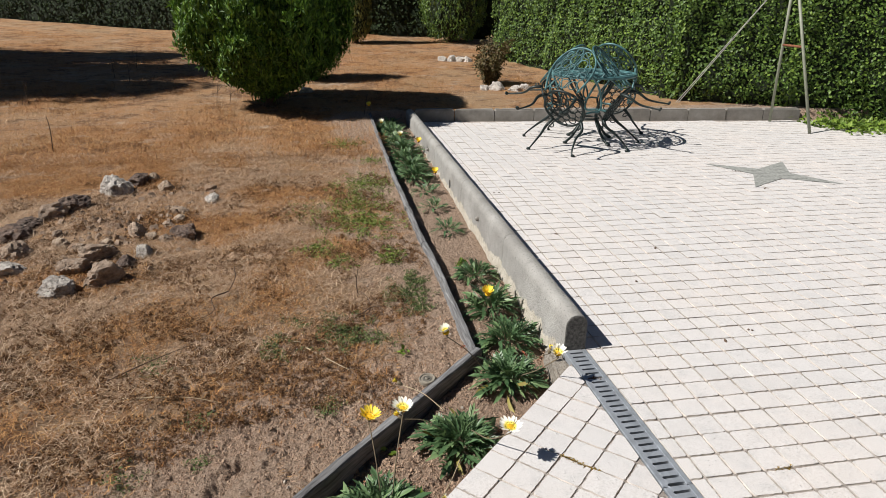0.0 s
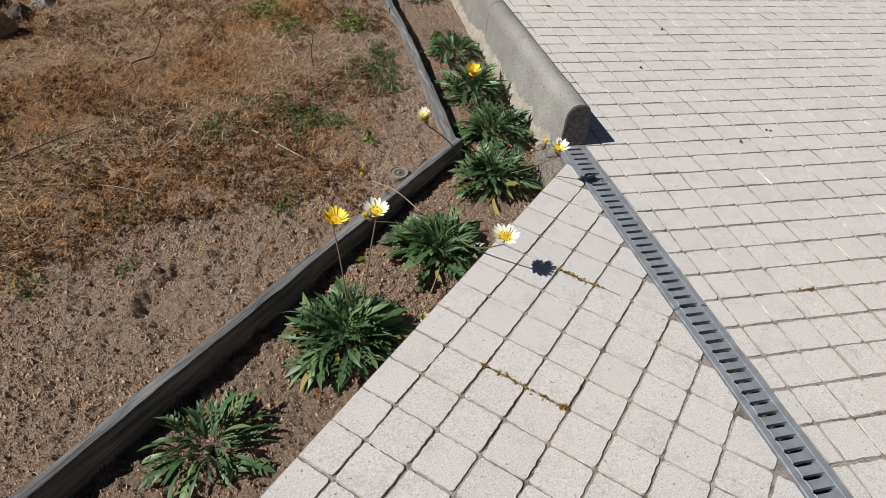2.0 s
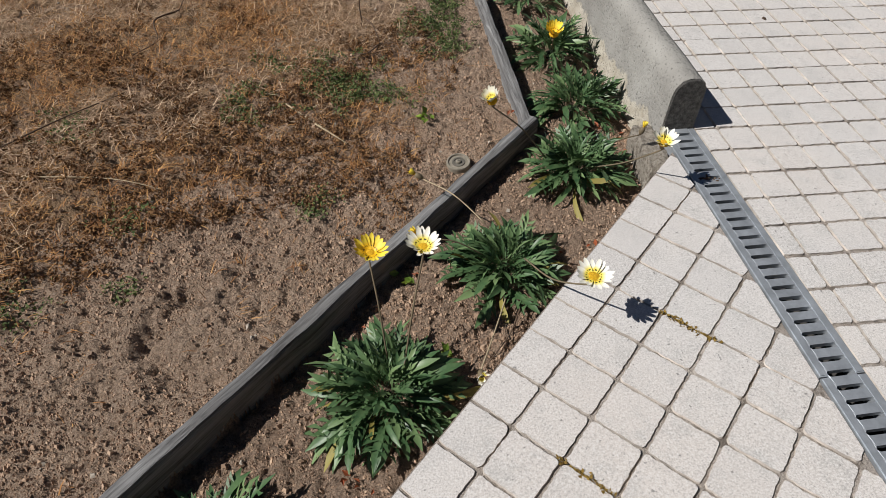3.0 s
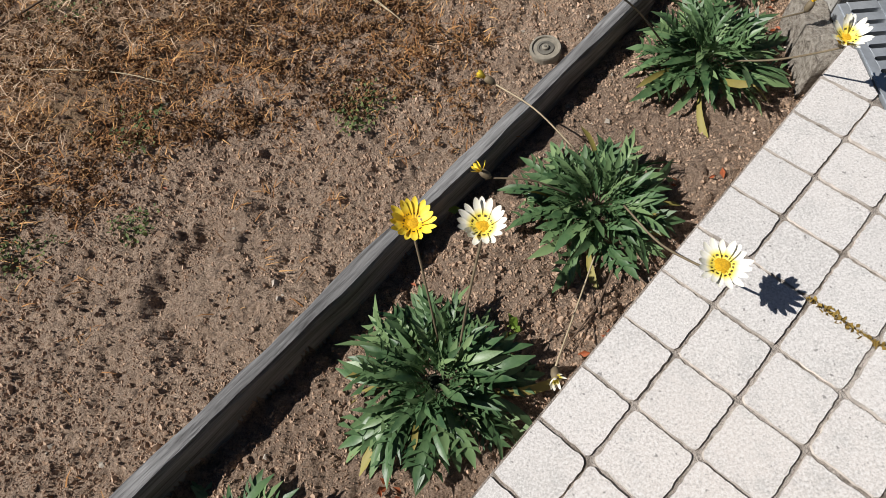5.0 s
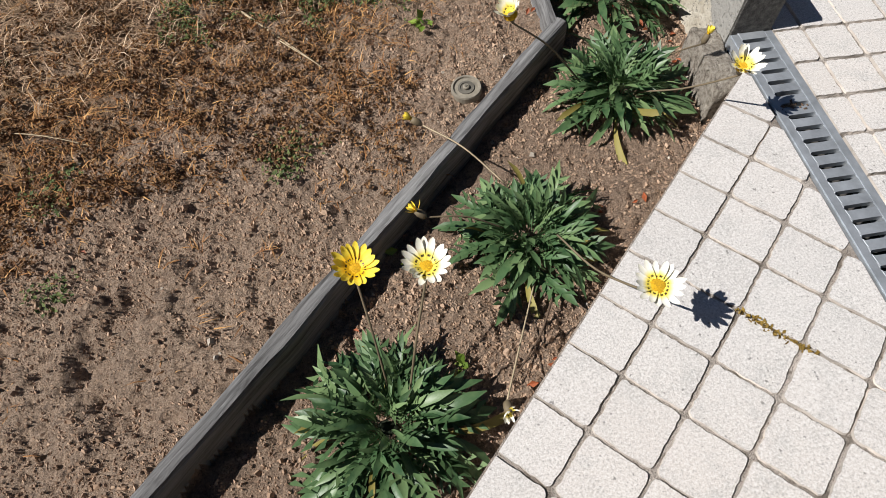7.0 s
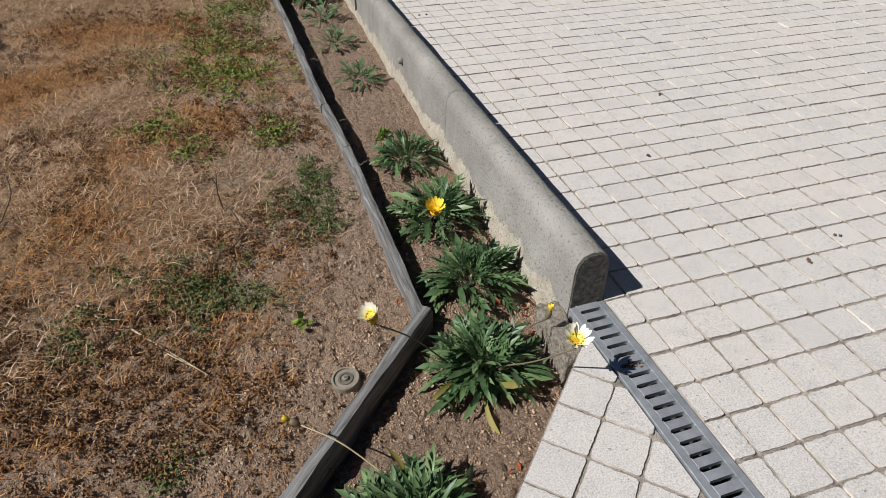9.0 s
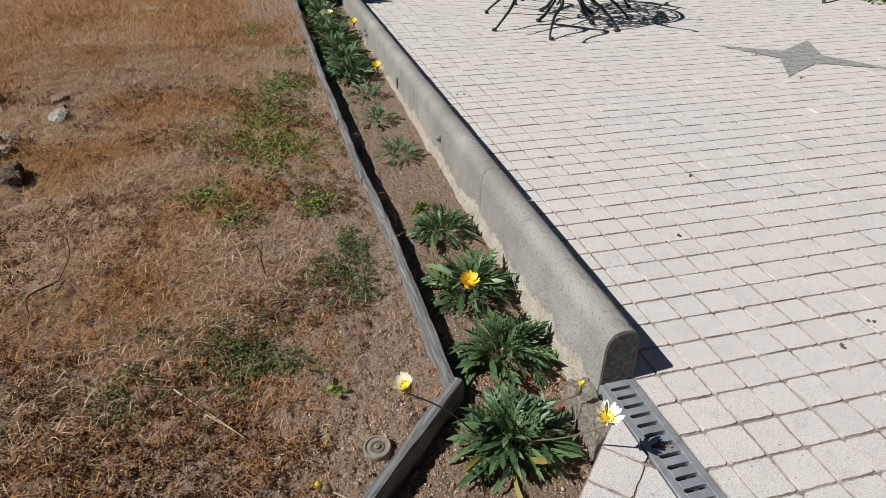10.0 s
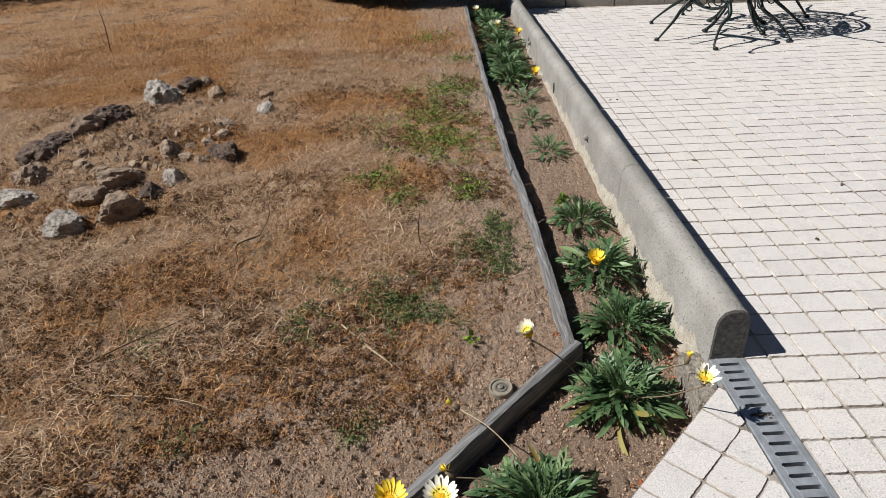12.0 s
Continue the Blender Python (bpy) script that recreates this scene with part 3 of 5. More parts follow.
def build_kerb():
    root = empty("kerb", pose(0, 0, 0), "weathered grey concrete kerb behind the terrace", "kerb", kind="structure")
    x = 0.600
    while x < 5.5:
        w = 0.50
        bm = bmesh.new()
        box(bm, 0.003, w - 0.003, 0, 0.11, -0.2, 0.145 + random.uniform(-0.004, 0.004))
        bmesh.ops.bevel(bm, geom=[e for e in bm.edges if all(v.co.z > 0 for v in e.verts)], offset=0.014, segments=2, affect="EDGES")
        o = part("kerb_stone", bm, M_KERB, root)
        o.matrix_local = pose(x, kerb_y(x) + random.uniform(-0.003, 0.003), 0, 0, 0, -5.6)
        x += w


def build_drain():
    x0, x1 = 0.480, 0.582
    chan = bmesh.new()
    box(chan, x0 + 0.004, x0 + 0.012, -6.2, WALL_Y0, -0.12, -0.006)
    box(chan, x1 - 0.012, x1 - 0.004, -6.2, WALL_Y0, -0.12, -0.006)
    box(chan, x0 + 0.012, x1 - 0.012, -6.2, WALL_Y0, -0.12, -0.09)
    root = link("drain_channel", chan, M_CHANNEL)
    root.matrix_world = pose(DRAIN_T * 0.742, -0.010, 0, 0, 0, math.degrees(DRAIN_T))
    tagged(root, "concrete drainage channel under a slotted grating, its shade put into the colour", "drain", kind="structure")
    ys = [WALL_Y0 - 0.006, -0.121, -0.995, -1.87, -2.745, -3.62, -4.495, -5.37, -6.2]
    pitch = 0.0331
    bar = None
    for a, b in zip(ys, ys[1:]):
        grate = empty("drain_grating", pose(DRAIN_T * (0.742 - a), a - 0.010, 0, 0, 0, math.degrees(DRAIN_T)), "galvanised steel slotted drain grating set flush in the pavers", "drain grating", "gratings of the drain")
        length = a - b - 0.003
        for sx in (x0, x1 - 0.021):
            bm = bmesh.new()
            box(bm, sx, sx + 0.021, -length, 0, -0.03, 0.002)
            bmesh.ops.bevel(bm, geom=[e for e in bm.edges if all(v.co.z > 0 for v in e.verts)], offset=0.0025, segments=2, affect="EDGES")
            part("side_rail", bm, M_GALV, grate)
        k = int(length / pitch)
        for i in range(k + 1):
            if bar is None:
                h, l, fil = 0.0108, x1 - x0 - 0.040, 0.0055
                prof = []
                for t in (0, 30, 60, 90):
                    t = radians(t)
                    prof.append((fil * (1 - math.cos(t)), h + fil * (1 - math.sin(t))))
                left = sorted(prof)
                up = [(-0.0005, h + fil)] + left[1:] + [(l - x, y) for x, y in left[1:][::-1]] + [(l + 0.0005, h + fil)]
                poly = up + [(x, -y) for x, y in up[::-1]]
                bm = bmesh.new()
                tops = [bm.verts.new((x, y, 0.0008 - (0.0012 if abs(y) > h + 0.004 else 0))) for x, y in poly]
                lows = [bm.verts.new((x, y, -0.011)) for x, y in poly]
                bm.faces.new(tops[::-1])
                bm.faces.new(lows)
                for q in range(len(poly)):
                    bm.faces.new((tops[q], tops[(q + 1) % len(poly)], lows[(q + 1) % len(poly)], lows[q]))
                bmesh.ops.recalc_face_normals(bm, faces=bm.faces)
                bar = bpy.data.meshes.new("bar")
                bm.to_mesh(bar)
                bm.free()
                bar.materials.append(M_GALV)
            child("bar", bar, grate, pose(x0 + 0.020, -0.010 - i * pitch, 0))


def build_timber():
    runs = [(0, 2), (2, 4), (4, 5), (5, 6), (6, 7), (7, 9)]
    for n, (i, j) in enumerate(runs):
        (ax, ay), (bx, by) = TIMBER[i], TIMBER[j]
        length, turn = math.hypot(bx - ax, by - ay), math.atan2(by - ay, bx - ax)
        z0 = -0.048 + 0.036 * max(0, ay - 1.0)
        z1 = -0.048 + 0.036 * max(0, by - 1.0)
        width = 0.036 if n < 1 else 0.033
        bm = bmesh.new()
        k = max(6, int(length / 0.03))
        rows = []
        for s in range(k + 1):
            u = s / k
            x = 0.004 + (length - 0.008) * u + (0.035 if n == 0 and s == k else 0)
            c = 0.008 * wave(x, n * 7.3, 2.2, 4) * (0 if n < 1 else 1) + (0.009 if n < 1 else 0.007) + 0.003 * wave(x, n, 9)
            zt = z0 + (z1 - z0) * u + 0.005 * wave(x, n * 3.1, 4, 6)
            half = width / 2 + 0.004 * wave(x, n, 6, 8)
            e1, e2 = 0.004 + 0.004 * abs(wave(x, 1, 22)), 0.004 + 0.005 * abs(wave(x, 2, 25))
            rows.append([bm.verts.new((x, c + yy, zz)) for yy, zz in ((-half, zt - 0.16), (-half, zt - e1 * 2), (-half + e1, zt), (0, zt + 0.002), (half - e2, zt), (half, zt - e2 * 2), (half, zt - 0.16))])
        for r, q in zip(rows, rows[1:]):
            for t in range(6):
                bm.faces.new((r[t], q[t], q[t + 1], r[t + 1]))
        bm.faces.new(rows[0])
        bm.faces.new(rows[-1][::-1])
        bmesh.ops.recalc_face_normals(bm, faces=bm.faces)
        ob = link("timber_edging", bm, M_TIMBER)
        ob.matrix_world = pose(ax, ay, 0, 0, 0, math.degrees(turn))
        tagged(ob, "weathered grey timber board edging the flower bed", "garden edging", "timber boards round the bed")


# An unseen wall, added behind the camera to cut the sky light.
def build_sky_block_wall():
    bm = bmesh.new()
    box(bm, -9, 11, -6.6, -6.3, -0.3, 6.4)
    tagged(link("house_wall", bm, M_SKY_BLOCK), "unseen plain wall added to block part of the sky light", "wall", kind="structure")


build_sky_block_wall()
build_wall()
build_kerb()
build_drain()
build_timber()


# ---- foliage helpers ----
def leaf_cloud(name, spots, mat, size, seed, fold=0.25, tilt=1.0, upright=0.0, slim=1.0):
    """Many small folded leaves at (position, normal) spots, in one mesh."""
    rng = np.random.RandomState(seed)
    p = np.array([s[0] for s in spots])
    nrm = np.array([s[1] for s in spots])
    k = len(p)
    d = rng.normal(size=(k, 3)) + np.array([0, 0, 1.0]) * upright
    nrm = nrm + tilt * 0.55 * rng.normal(size=(k, 3))
    nrm /= np.linalg.norm(nrm, axis=1, keepdims=True)
    d -= nrm * (d * nrm).sum(1, keepdims=True)
    d /= np.linalg.norm(d, axis=1, keepdims=True)
    e = np.cross(nrm, d)
    ln = (size * rng.uniform(0.65, 1.35, k))[:, None]
    wd = ln * rng.uniform(0.26, 0.36, (k, 1)) * slim
    a, c = p, p + d * ln
    m1 = p + d * ln * 0.45 + e * wd + nrm * fold * wd
    m2 = p + d * ln * 0.45 - e * wd + nrm * fold * wd
    verts = np.stack([a, m1, c, m2], 1).reshape(-1, 3)
    i = np.arange(k)[:, None] * 4
    faces = np.concatenate([i + np.array([0, 1, 2]), i + np.array([0, 2, 3])])
    return raw(name, verts.tolist(), faces.tolist(), mat)


def blades(name, spots, mat, seed, flat=0.8, width=0.0016):
    """Thin bent grass blades at (x, y, z, length) spots, in one mesh."""
    rng = np.random.RandomState(seed)
    s = np.array(spots)
    k = len(s)
    p, ln = s[:, :3], s[:, 3:4]
    a = rng.uniform(0, 2 * math.pi, k)
    rise = np.abs(rng.normal(0, 1, k)) * (1 - flat) + 0.04
    d = np.stack([np.cos(a) * np.cos(rise), np.sin(a) * np.cos(rise), np.sin(rise)], 1)
    side = np.stack([-np.sin(a), np.cos(a), rng.normal(0, 0.3, k)], 1)
    bend = rng.normal(0, 0.22, (k, 1))
    w = width * rng.uniform(0.6, 1.5, (k, 1)) * (0.5 + ln / 0.08 * 0.5)
    mid = p + d * ln * 0.5 + side * bend * ln * 0.4 + np.array([0, 0, 1]) * ln * 0.06
    tip = p + d * ln + side * bend * ln - np.array([0, 0, 1]) * ln * 0.10
    tip[:, 2] = np.maximum(tip[:, 2], p[:, 2] + 0.002)
    up = np.array([0, 0, 1.0])
    s2 = np.cross(d, up)
    s2 /= np.linalg.norm(s2, axis=1, keepdims=True)
    v = np.stack([p - s2 * w, p + s2 * w, mid + s2 * w * 0.8, mid - s2 * w * 0.8, tip], 1).reshape(-1, 3)
    i = np.arange(k)[:, None] * 5
    tri = np.concatenate([i + np.array([0, 1, 2]), i + np.array([0, 2, 3]), i + np.array([3, 2, 4])])
    return raw(name, v.tolist(), tri.tolist(), mat)


# ---- hedge and trees ----
def hedge(name, line, height, thick, mat, density, size, label, seed, face_out=1, group=""):
    """A clipped hedge along a line on the ground: a dark body and a skin of leaves."""
    root = empty(name, pose(0, 0, 0), label, "hedge", group)
    rnd = random.Random(seed)
    spots, bm = [], bmesh.new()
    for (ax, ay), (bx, by) in zip(line, line[1:]):
        length = math.hypot(bx - ax, by - ay)
        ux, uy = (bx - ax) / length, (by - ay) / length
        nx, ny = uy * face_out, -ux * face_out
        gz = min(ground_z(ax + nx * 0.1, ay + ny * 0.1), ground_z(bx, by), 0.4)
        m = Matrix(((ux, -nx, 0, ax), (uy, -ny, 0, ay), (0, 0, 1, 0), (0, 0, 0, 1)))
        box(bm, -0.1, length + 0.1, 0.16, thick - 0.16, gz - 0.2, gz + height - 0.12, m)
        for _ in range(int(length * height * density)):
            s, z = rnd.uniform(-0.1, length + 0.1), rnd.random() ** 0.9 * height
            bump = 0.10 * wave(s * 1.0 + ax, z * 0.6, 2.2, seed) + 0.09 * wave(s + ax, z * 0.7, 5.5, seed + 3)
            out = bump - abs(rnd.gauss(0, 0.05)) + (0.0 if z > 0.25 else -0.12 * (0.25 - z) / 0.25)
            x, y = ax + ux * s + nx * out, ay + uy * s + ny * out
            spots.append(((x, y, max(gz, ground_z(x, y)) + z), (nx, ny, 0.35)))
        for _ in range(int(length * thick * density * 0.3)):
            s, q = rnd.uniform(0, length), rnd.uniform(0, thick)
            spots.append(((ax + ux * s - nx * q, ay + uy * s - ny * q, gz + height - 0.05 + 0.08 * wave(s, q, 3)), (0, 0, 1)))
    part("inner_mass", bm, M_SHADE_CORE, root)
    ob = leaf_cloud("foliage", spots, mat, size, seed)
    ob.parent = root
    tagged(ob, kind="stuff")
    return root


def tree(name, x, y, crown, trunk_h, trunk_r, mat, density, size, label, category, seed, droop=0.4, group=""):
    """A tapered trunk with limbs and a crown of leaf sprays. crown: (height, radius) profile above the ground."""
    gz = ground_z(x, y)
    root = empty(name, pose(x, y, gz), label, category, group)
    rnd = random.Random(seed)
    bm = bmesh.new()
    top = crown[-1][0] * 0.8
    tube(bm, [(0, 0, -0.08), (0.01, 0, trunk_h * 0.4), (0.0, 0.02, trunk_h), (0.03, 0, top)], [trunk_r * 1.35, trunk_r, trunk_r * 0.8, trunk_r * 0.15], 10)
    part("trunk", bm, M_BARK, root, "", True)
    for i in range(9):
        a = i * 2.4 + rnd.random()
        z0 = trunk_h * rnd.uniform(0.45, 1.0)
        r = max(c[1] for c in crown) * rnd.uniform(0.5, 0.75)
        z1 = z0 + r * rnd.uniform(0.7, 1.3)
        bm = bmesh.new()
        tube(bm, arc((0, 0, z0), (r * 0.4 * math.cos(a), r * 0.4 * math.sin(a), z0 + (z1 - z0) * 0.35), (r * math.cos(a), r * math.sin(a), z1), steps=3),
             [trunk_r * 0.5 * (1 - 0.12 * j) for j in range(7)], 6)
        part("limb", bm, M_BARK, root, "", True)

    def radius(z):
        for (z0, r0), (z1, r1) in zip(crown, crown[1:]):
            if z0 <= z <= z1:
                return r0 + (r1 - r0) * (z - z0) / (z1 - z0)
        return 0.0

    bm = bmesh.new()
    prof = [(crown[0][0] + 0.12, 0.02)] + [(z, r * 0.74) for z, r in crown[1:-1]] + [(crown[-1][0] - 0.15, 0.02)]
    rings = []
    for z, r in prof:
        rings.append([bm.verts.new((r * (1 + 0.16 * wave(math.cos(t), math.sin(t) + z, 2.0, seed)) * math.cos(t), r * (1 + 0.16 * wave(math.cos(t), math.sin(t) + z, 2.0, seed)) * math.sin(t), z))
                      for t in (2 * math.pi * j / 14 for j in range(14))])
    for r, q in zip(rings, rings[1:]):
        for j in range(14):
            bm.faces.new((r[j], r[(j + 1) % 14], q[(j + 1) % 14], q[j]))
    part("inner_mass", bm, M_SHADE_CORE, root)
    spots = []
    z0, z1 = crown[0][0], crown[-1][0]
    total = int(density * sum((b[0] - a[0]) * (a[1] + b[1]) * math.pi for a, b in zip(crown, crown[1:])))
    rmax = max(c[1] for c in crown)
    while len(spots) < total:
        z, t = rnd.uniform(z0, z1), rnd.uniform(0, 2 * math.pi)
        r = radius(z)
        if rnd.random() > (r / rmax) * 0.95 + 0.05:
            continue
        lump = 1 + 0.17 * wave(math.cos(t) * 1.5, math.sin(t) * 1.5 + z * 1.2, 2.1, seed) + 0.15 * wave(math.cos(t) * 3, math.sin(t) * 3 + z * 3, 2.6, seed + 2)
        rr = r * lump - abs(rnd.gauss(0, 0.05))
        n = (math.cos(t), math.sin(t), 0.35)
        spots.append(((rr * math.cos(t), rr * math.sin(t), z + rnd.gauss(0, 0.03)), n))
    ob = leaf_cloud("crown", spots, mat, size, seed, 0.3, 1.2, 2.4, 0.5)
    ob.parent = root
    tagged(ob, kind="stuff")
    return root


hedge("clipped_hedge", [(2.72, 10.9), (4.12, 6.75), (5.5, 6.12), (7.4, 5.5), (9.4, 5.2)], 2.5, 0.9, M_HEDGE, 2100, 0.045, "tall clipped evergreen hedge with glossy green leaves", 5, 1)
hedge("back_hedge", [(-16, 25.0), (-7.2, 19.2), (-3.4, 16.6), (1.9, 15.4), (3.6, 14.6)], 3.0, 1.0, M_SHADED_LEAF, 330, 0.10, "dark shaded hedge along the end of the garden", 6, 1)
tree("round_conifer", -1.16, 6.9, [(0.10, 0.10), (0.20, 0.30), (0.38, 0.60), (0.62, 0.88), (0.85, 0.96), (1.2, 0.97), (1.6, 0.86), (2.0, 0.58), (2.3, 0.1)], 0.45, 0.075, M_THUJA, 5200, 0.075,
     "rounded green conifer shrub on a short trunk", "tree", 9)
tree("young_cypress", 0.27, 13.9, [(0.03, 0.16), (0.25, 0.34), (0.8, 0.36), (1.5, 0.3), (2.1, 0.1)], 0.3, 0.05, M_CYPRESS, 900, 0.09, "small upright yellow-green conifer", "tree", 12)
tree("broad_evergreen", 2.55, 14.2, [(0.03, 0.45), (0.4, 0.72), (1.4, 0.8), (2.3, 0.7), (3.0, 0.2)], 0.4, 0.1, M_HEDGE, 800, 0.08, "dense evergreen shrub before the back hedge", "tree", 13)
tree("small_dark_conifer", -0.62, 8.9, [(0.02, 0.2), (0.2, 0.38), (0.7, 0.42), (1.2, 0.25), (1.45, 0.05)], 0.3, 0.04, M_THUJA, 2200, 0.05, "small dark conifer behind the round one", "tree", 14)
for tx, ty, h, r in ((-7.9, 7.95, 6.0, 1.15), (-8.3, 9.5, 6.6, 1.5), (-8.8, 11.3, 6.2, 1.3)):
    tree("garden_tree", tx, ty, [(0.5, 0.4), (1.3, r * 0.85), (2.6, r), (h - 0.9, r * 0.7), (h, 0.2)], 1.0, 0.14, M_SHADED_LEAF, 180, 0.12, "dark leafy tree that shades the lawn", "tree", int(-tx * 10), group="trees beside the lawn")


def shrub(x, y):
    gz = ground_z(x, y)
    root = empty("russet_shrub", pose(x, y, gz), "small sparse russet shrub in dry soil", "shrub")
    rnd = random.Random(4)
    spots = []
    for i in range(22):
        a = rnd.uniform(0, 6.28)
        r, h = rnd.uniform(0.08, 0.36), rnd.uniform(0.32, 0.68)
        pts = arc((0.02 * math.cos(a), 0.02 * math.sin(a), -0.02), (r * 0.5 * math.cos(a), r * 0.5 * math.sin(a), h * 0.5), (r * math.cos(a), r * math.sin(a), h), steps=5)
        bm = bmesh.new()
        tube(bm, pts, 0.006, 4)
        part("branch", bm, M_BARK, root)
        for p in pts[2:]:
            for _ in range(22):
                q = p + Vector((rnd.gauss(0, 0.035), rnd.gauss(0, 0.035), rnd.gauss(0, 0.03)))
                spots.append((tuple(q), (math.cos(a), math.sin(a), 0.6)))
    ob = leaf_cloud("leaves", spots, M_SHRUB, 0.045, 3)
    ob.parent = root
    tagged(ob, kind="stuff")


shrub(2.02, 8.3)


def ground_cover():
    rnd = random.Random(8)
    spots = []
    while len(spots) < 1500:
        x = rnd.uniform(5.45, 7.4)
        y = 5.28 - 0.5 * (x - 5.2) * 0.55 + rnd.gauss(0.12, 0.2) + (0.2 if x < 5.5 else 0.1)
        spots.append(((x, y, 0.01 + rnd.random() * 0.055), (rnd.gauss(0, 0.3), rnd.gauss(-0.3, 0.3), 1)))
    ob = leaf_cloud("ground_cover_plant", spots, M_COVER, 0.07, 21)
    tagged(ob, "bright green broad-leaved ground cover at the terrace edge", "plant", kind="stuff")


ground_cover()


# ---- swing frame and rope ----
def build_frame():
    a, b, top = Vector((5.13, 5.93, 0)), Vector((5.08, 5.12, 0)), Vector((4.903, 5.66, 1.83))
    root = empty("metal_a_frame", pose(0, 0, 0), "grey-green painted metal A-frame post with a rusty crossbar", "frame")
    for foot in (a, b):
        bm = bmesh.new()
        tube(bm, [foot, top], 0.017, 10)
        part("leg", bm, M_TUBE, root, "", True)
    t = 0.52
    bm = bmesh.new()
    tube(bm, [a.lerp(top, t), b.lerp(top, t)], 0.014, 8)
    part("crossbar", bm, M_RUST, root, "rusty crossbar", True)
    bm = bmesh.new()
    tube(bm, [top + Vector((-0.03, 0, 0)), top + Vector((2.4, -0.2, 0))], 0.022, 10)
    part("top_rail", bm, M_TUBE, root, "", True)
    a2, b2 = a + Vector((2.4, -0.2, 0)), b + Vector((2.4, -0.2, 0))
    for foot in (a2, b2):
        bm = bmesh.new()
        tube(bm, [foot, top + Vector((2.4, -0.2, 0))], 0.021, 10)
        part("leg", bm, M_TUBE, root, "", True)
    rope = empty("guy_rope", pose(0, 0, 0), "pale double rope pegged in the soil by the kerb", "rope")
    for o in (0.0, 0.035):
        bm = bmesh.new()
        tube(bm, arc((4.16 + o, 6.62, 0.13), (4.52 + o * 0.6, 6.15, 0.96), (4.903, 5.66, 1.82), steps=6), 0.004, 5)
        part("strand", bm, M_ROPE, rope)


build_frame()


# ---- places of stones and far flowers ----
ROCKS = [(-2.47, 2.68, 0.110, "dark"), (-2.45, 2.89, 0.095, "dark"), (-2.37, 3.05, 0.127, "brown"), (-2.26, 3.20, 0.119, "dark"), (-2.10, 3.55, 0.125, "pale grey"), (-1.97, 3.75, 0.096, "dark"), (-1.87, 3.82, 0.062, "tan"), (-1.74, 3.58, 0.075, "tan"),
         (-1.54, 3.02, 0.063, "tan"), (-1.42, 2.57, 0.096, "dark"), (-1.35, 3.26, 0.065, "pale grey"), (-1.52, 2.50, 0.040, "brown"), (-1.61, 2.31, 0.062, "pale grey"), (-1.68, 2.19, 0.068, "dark"), (-1.73, 2.61, 0.075, "brown"),
         (-1.87, 2.30, 0.100, "brown"), (-2.12, 2.46, 0.059, "tan"), (-1.95, 1.86, 0.105, "pale grey"), (-1.94, 2.13, 0.090, "brown"), (-1.76, 1.97, 0.105, "brown"), (-2.37, 2.36, 0.103, "brown"), (-2.33, 2.14, 0.098, "pale grey"),
         (-1.41, 3.54, 0.050, "brown"), (-1.51, 2.85, 0.052, "tan"), (-1.62, 2.54, 0.036, "tan"), (-1.86, 2.45, 0.041, "tan"), (-2.02, 2.40, 0.05, "brown"), (-1.55, 2.72, 0.045, "brown"), (-2.2, 2.62, 0.04, "brown")]
FAR_FLOWERS = [(0.363, 3.46, 0.12, "yellow"), (0.40, 4.69, 0.12, "yellow"), (0.26, 5.04, 0.12, "white"), (0.124, 5.72, 0.13, "white"), (0.02, 6.2, 0.25, "yellow")]


# ---- garden furniture ----
def circle(c, r, k=12, axes=((1, 0, 0), (0, 1, 0))):
    u, v = Vector(axes[0]), Vector(axes[1])
    return [Vector(c) + (u * math.cos(2 * math.pi * i / k) + v * math.sin(2 * math.pi * i / k)) * r for i in range(k)]


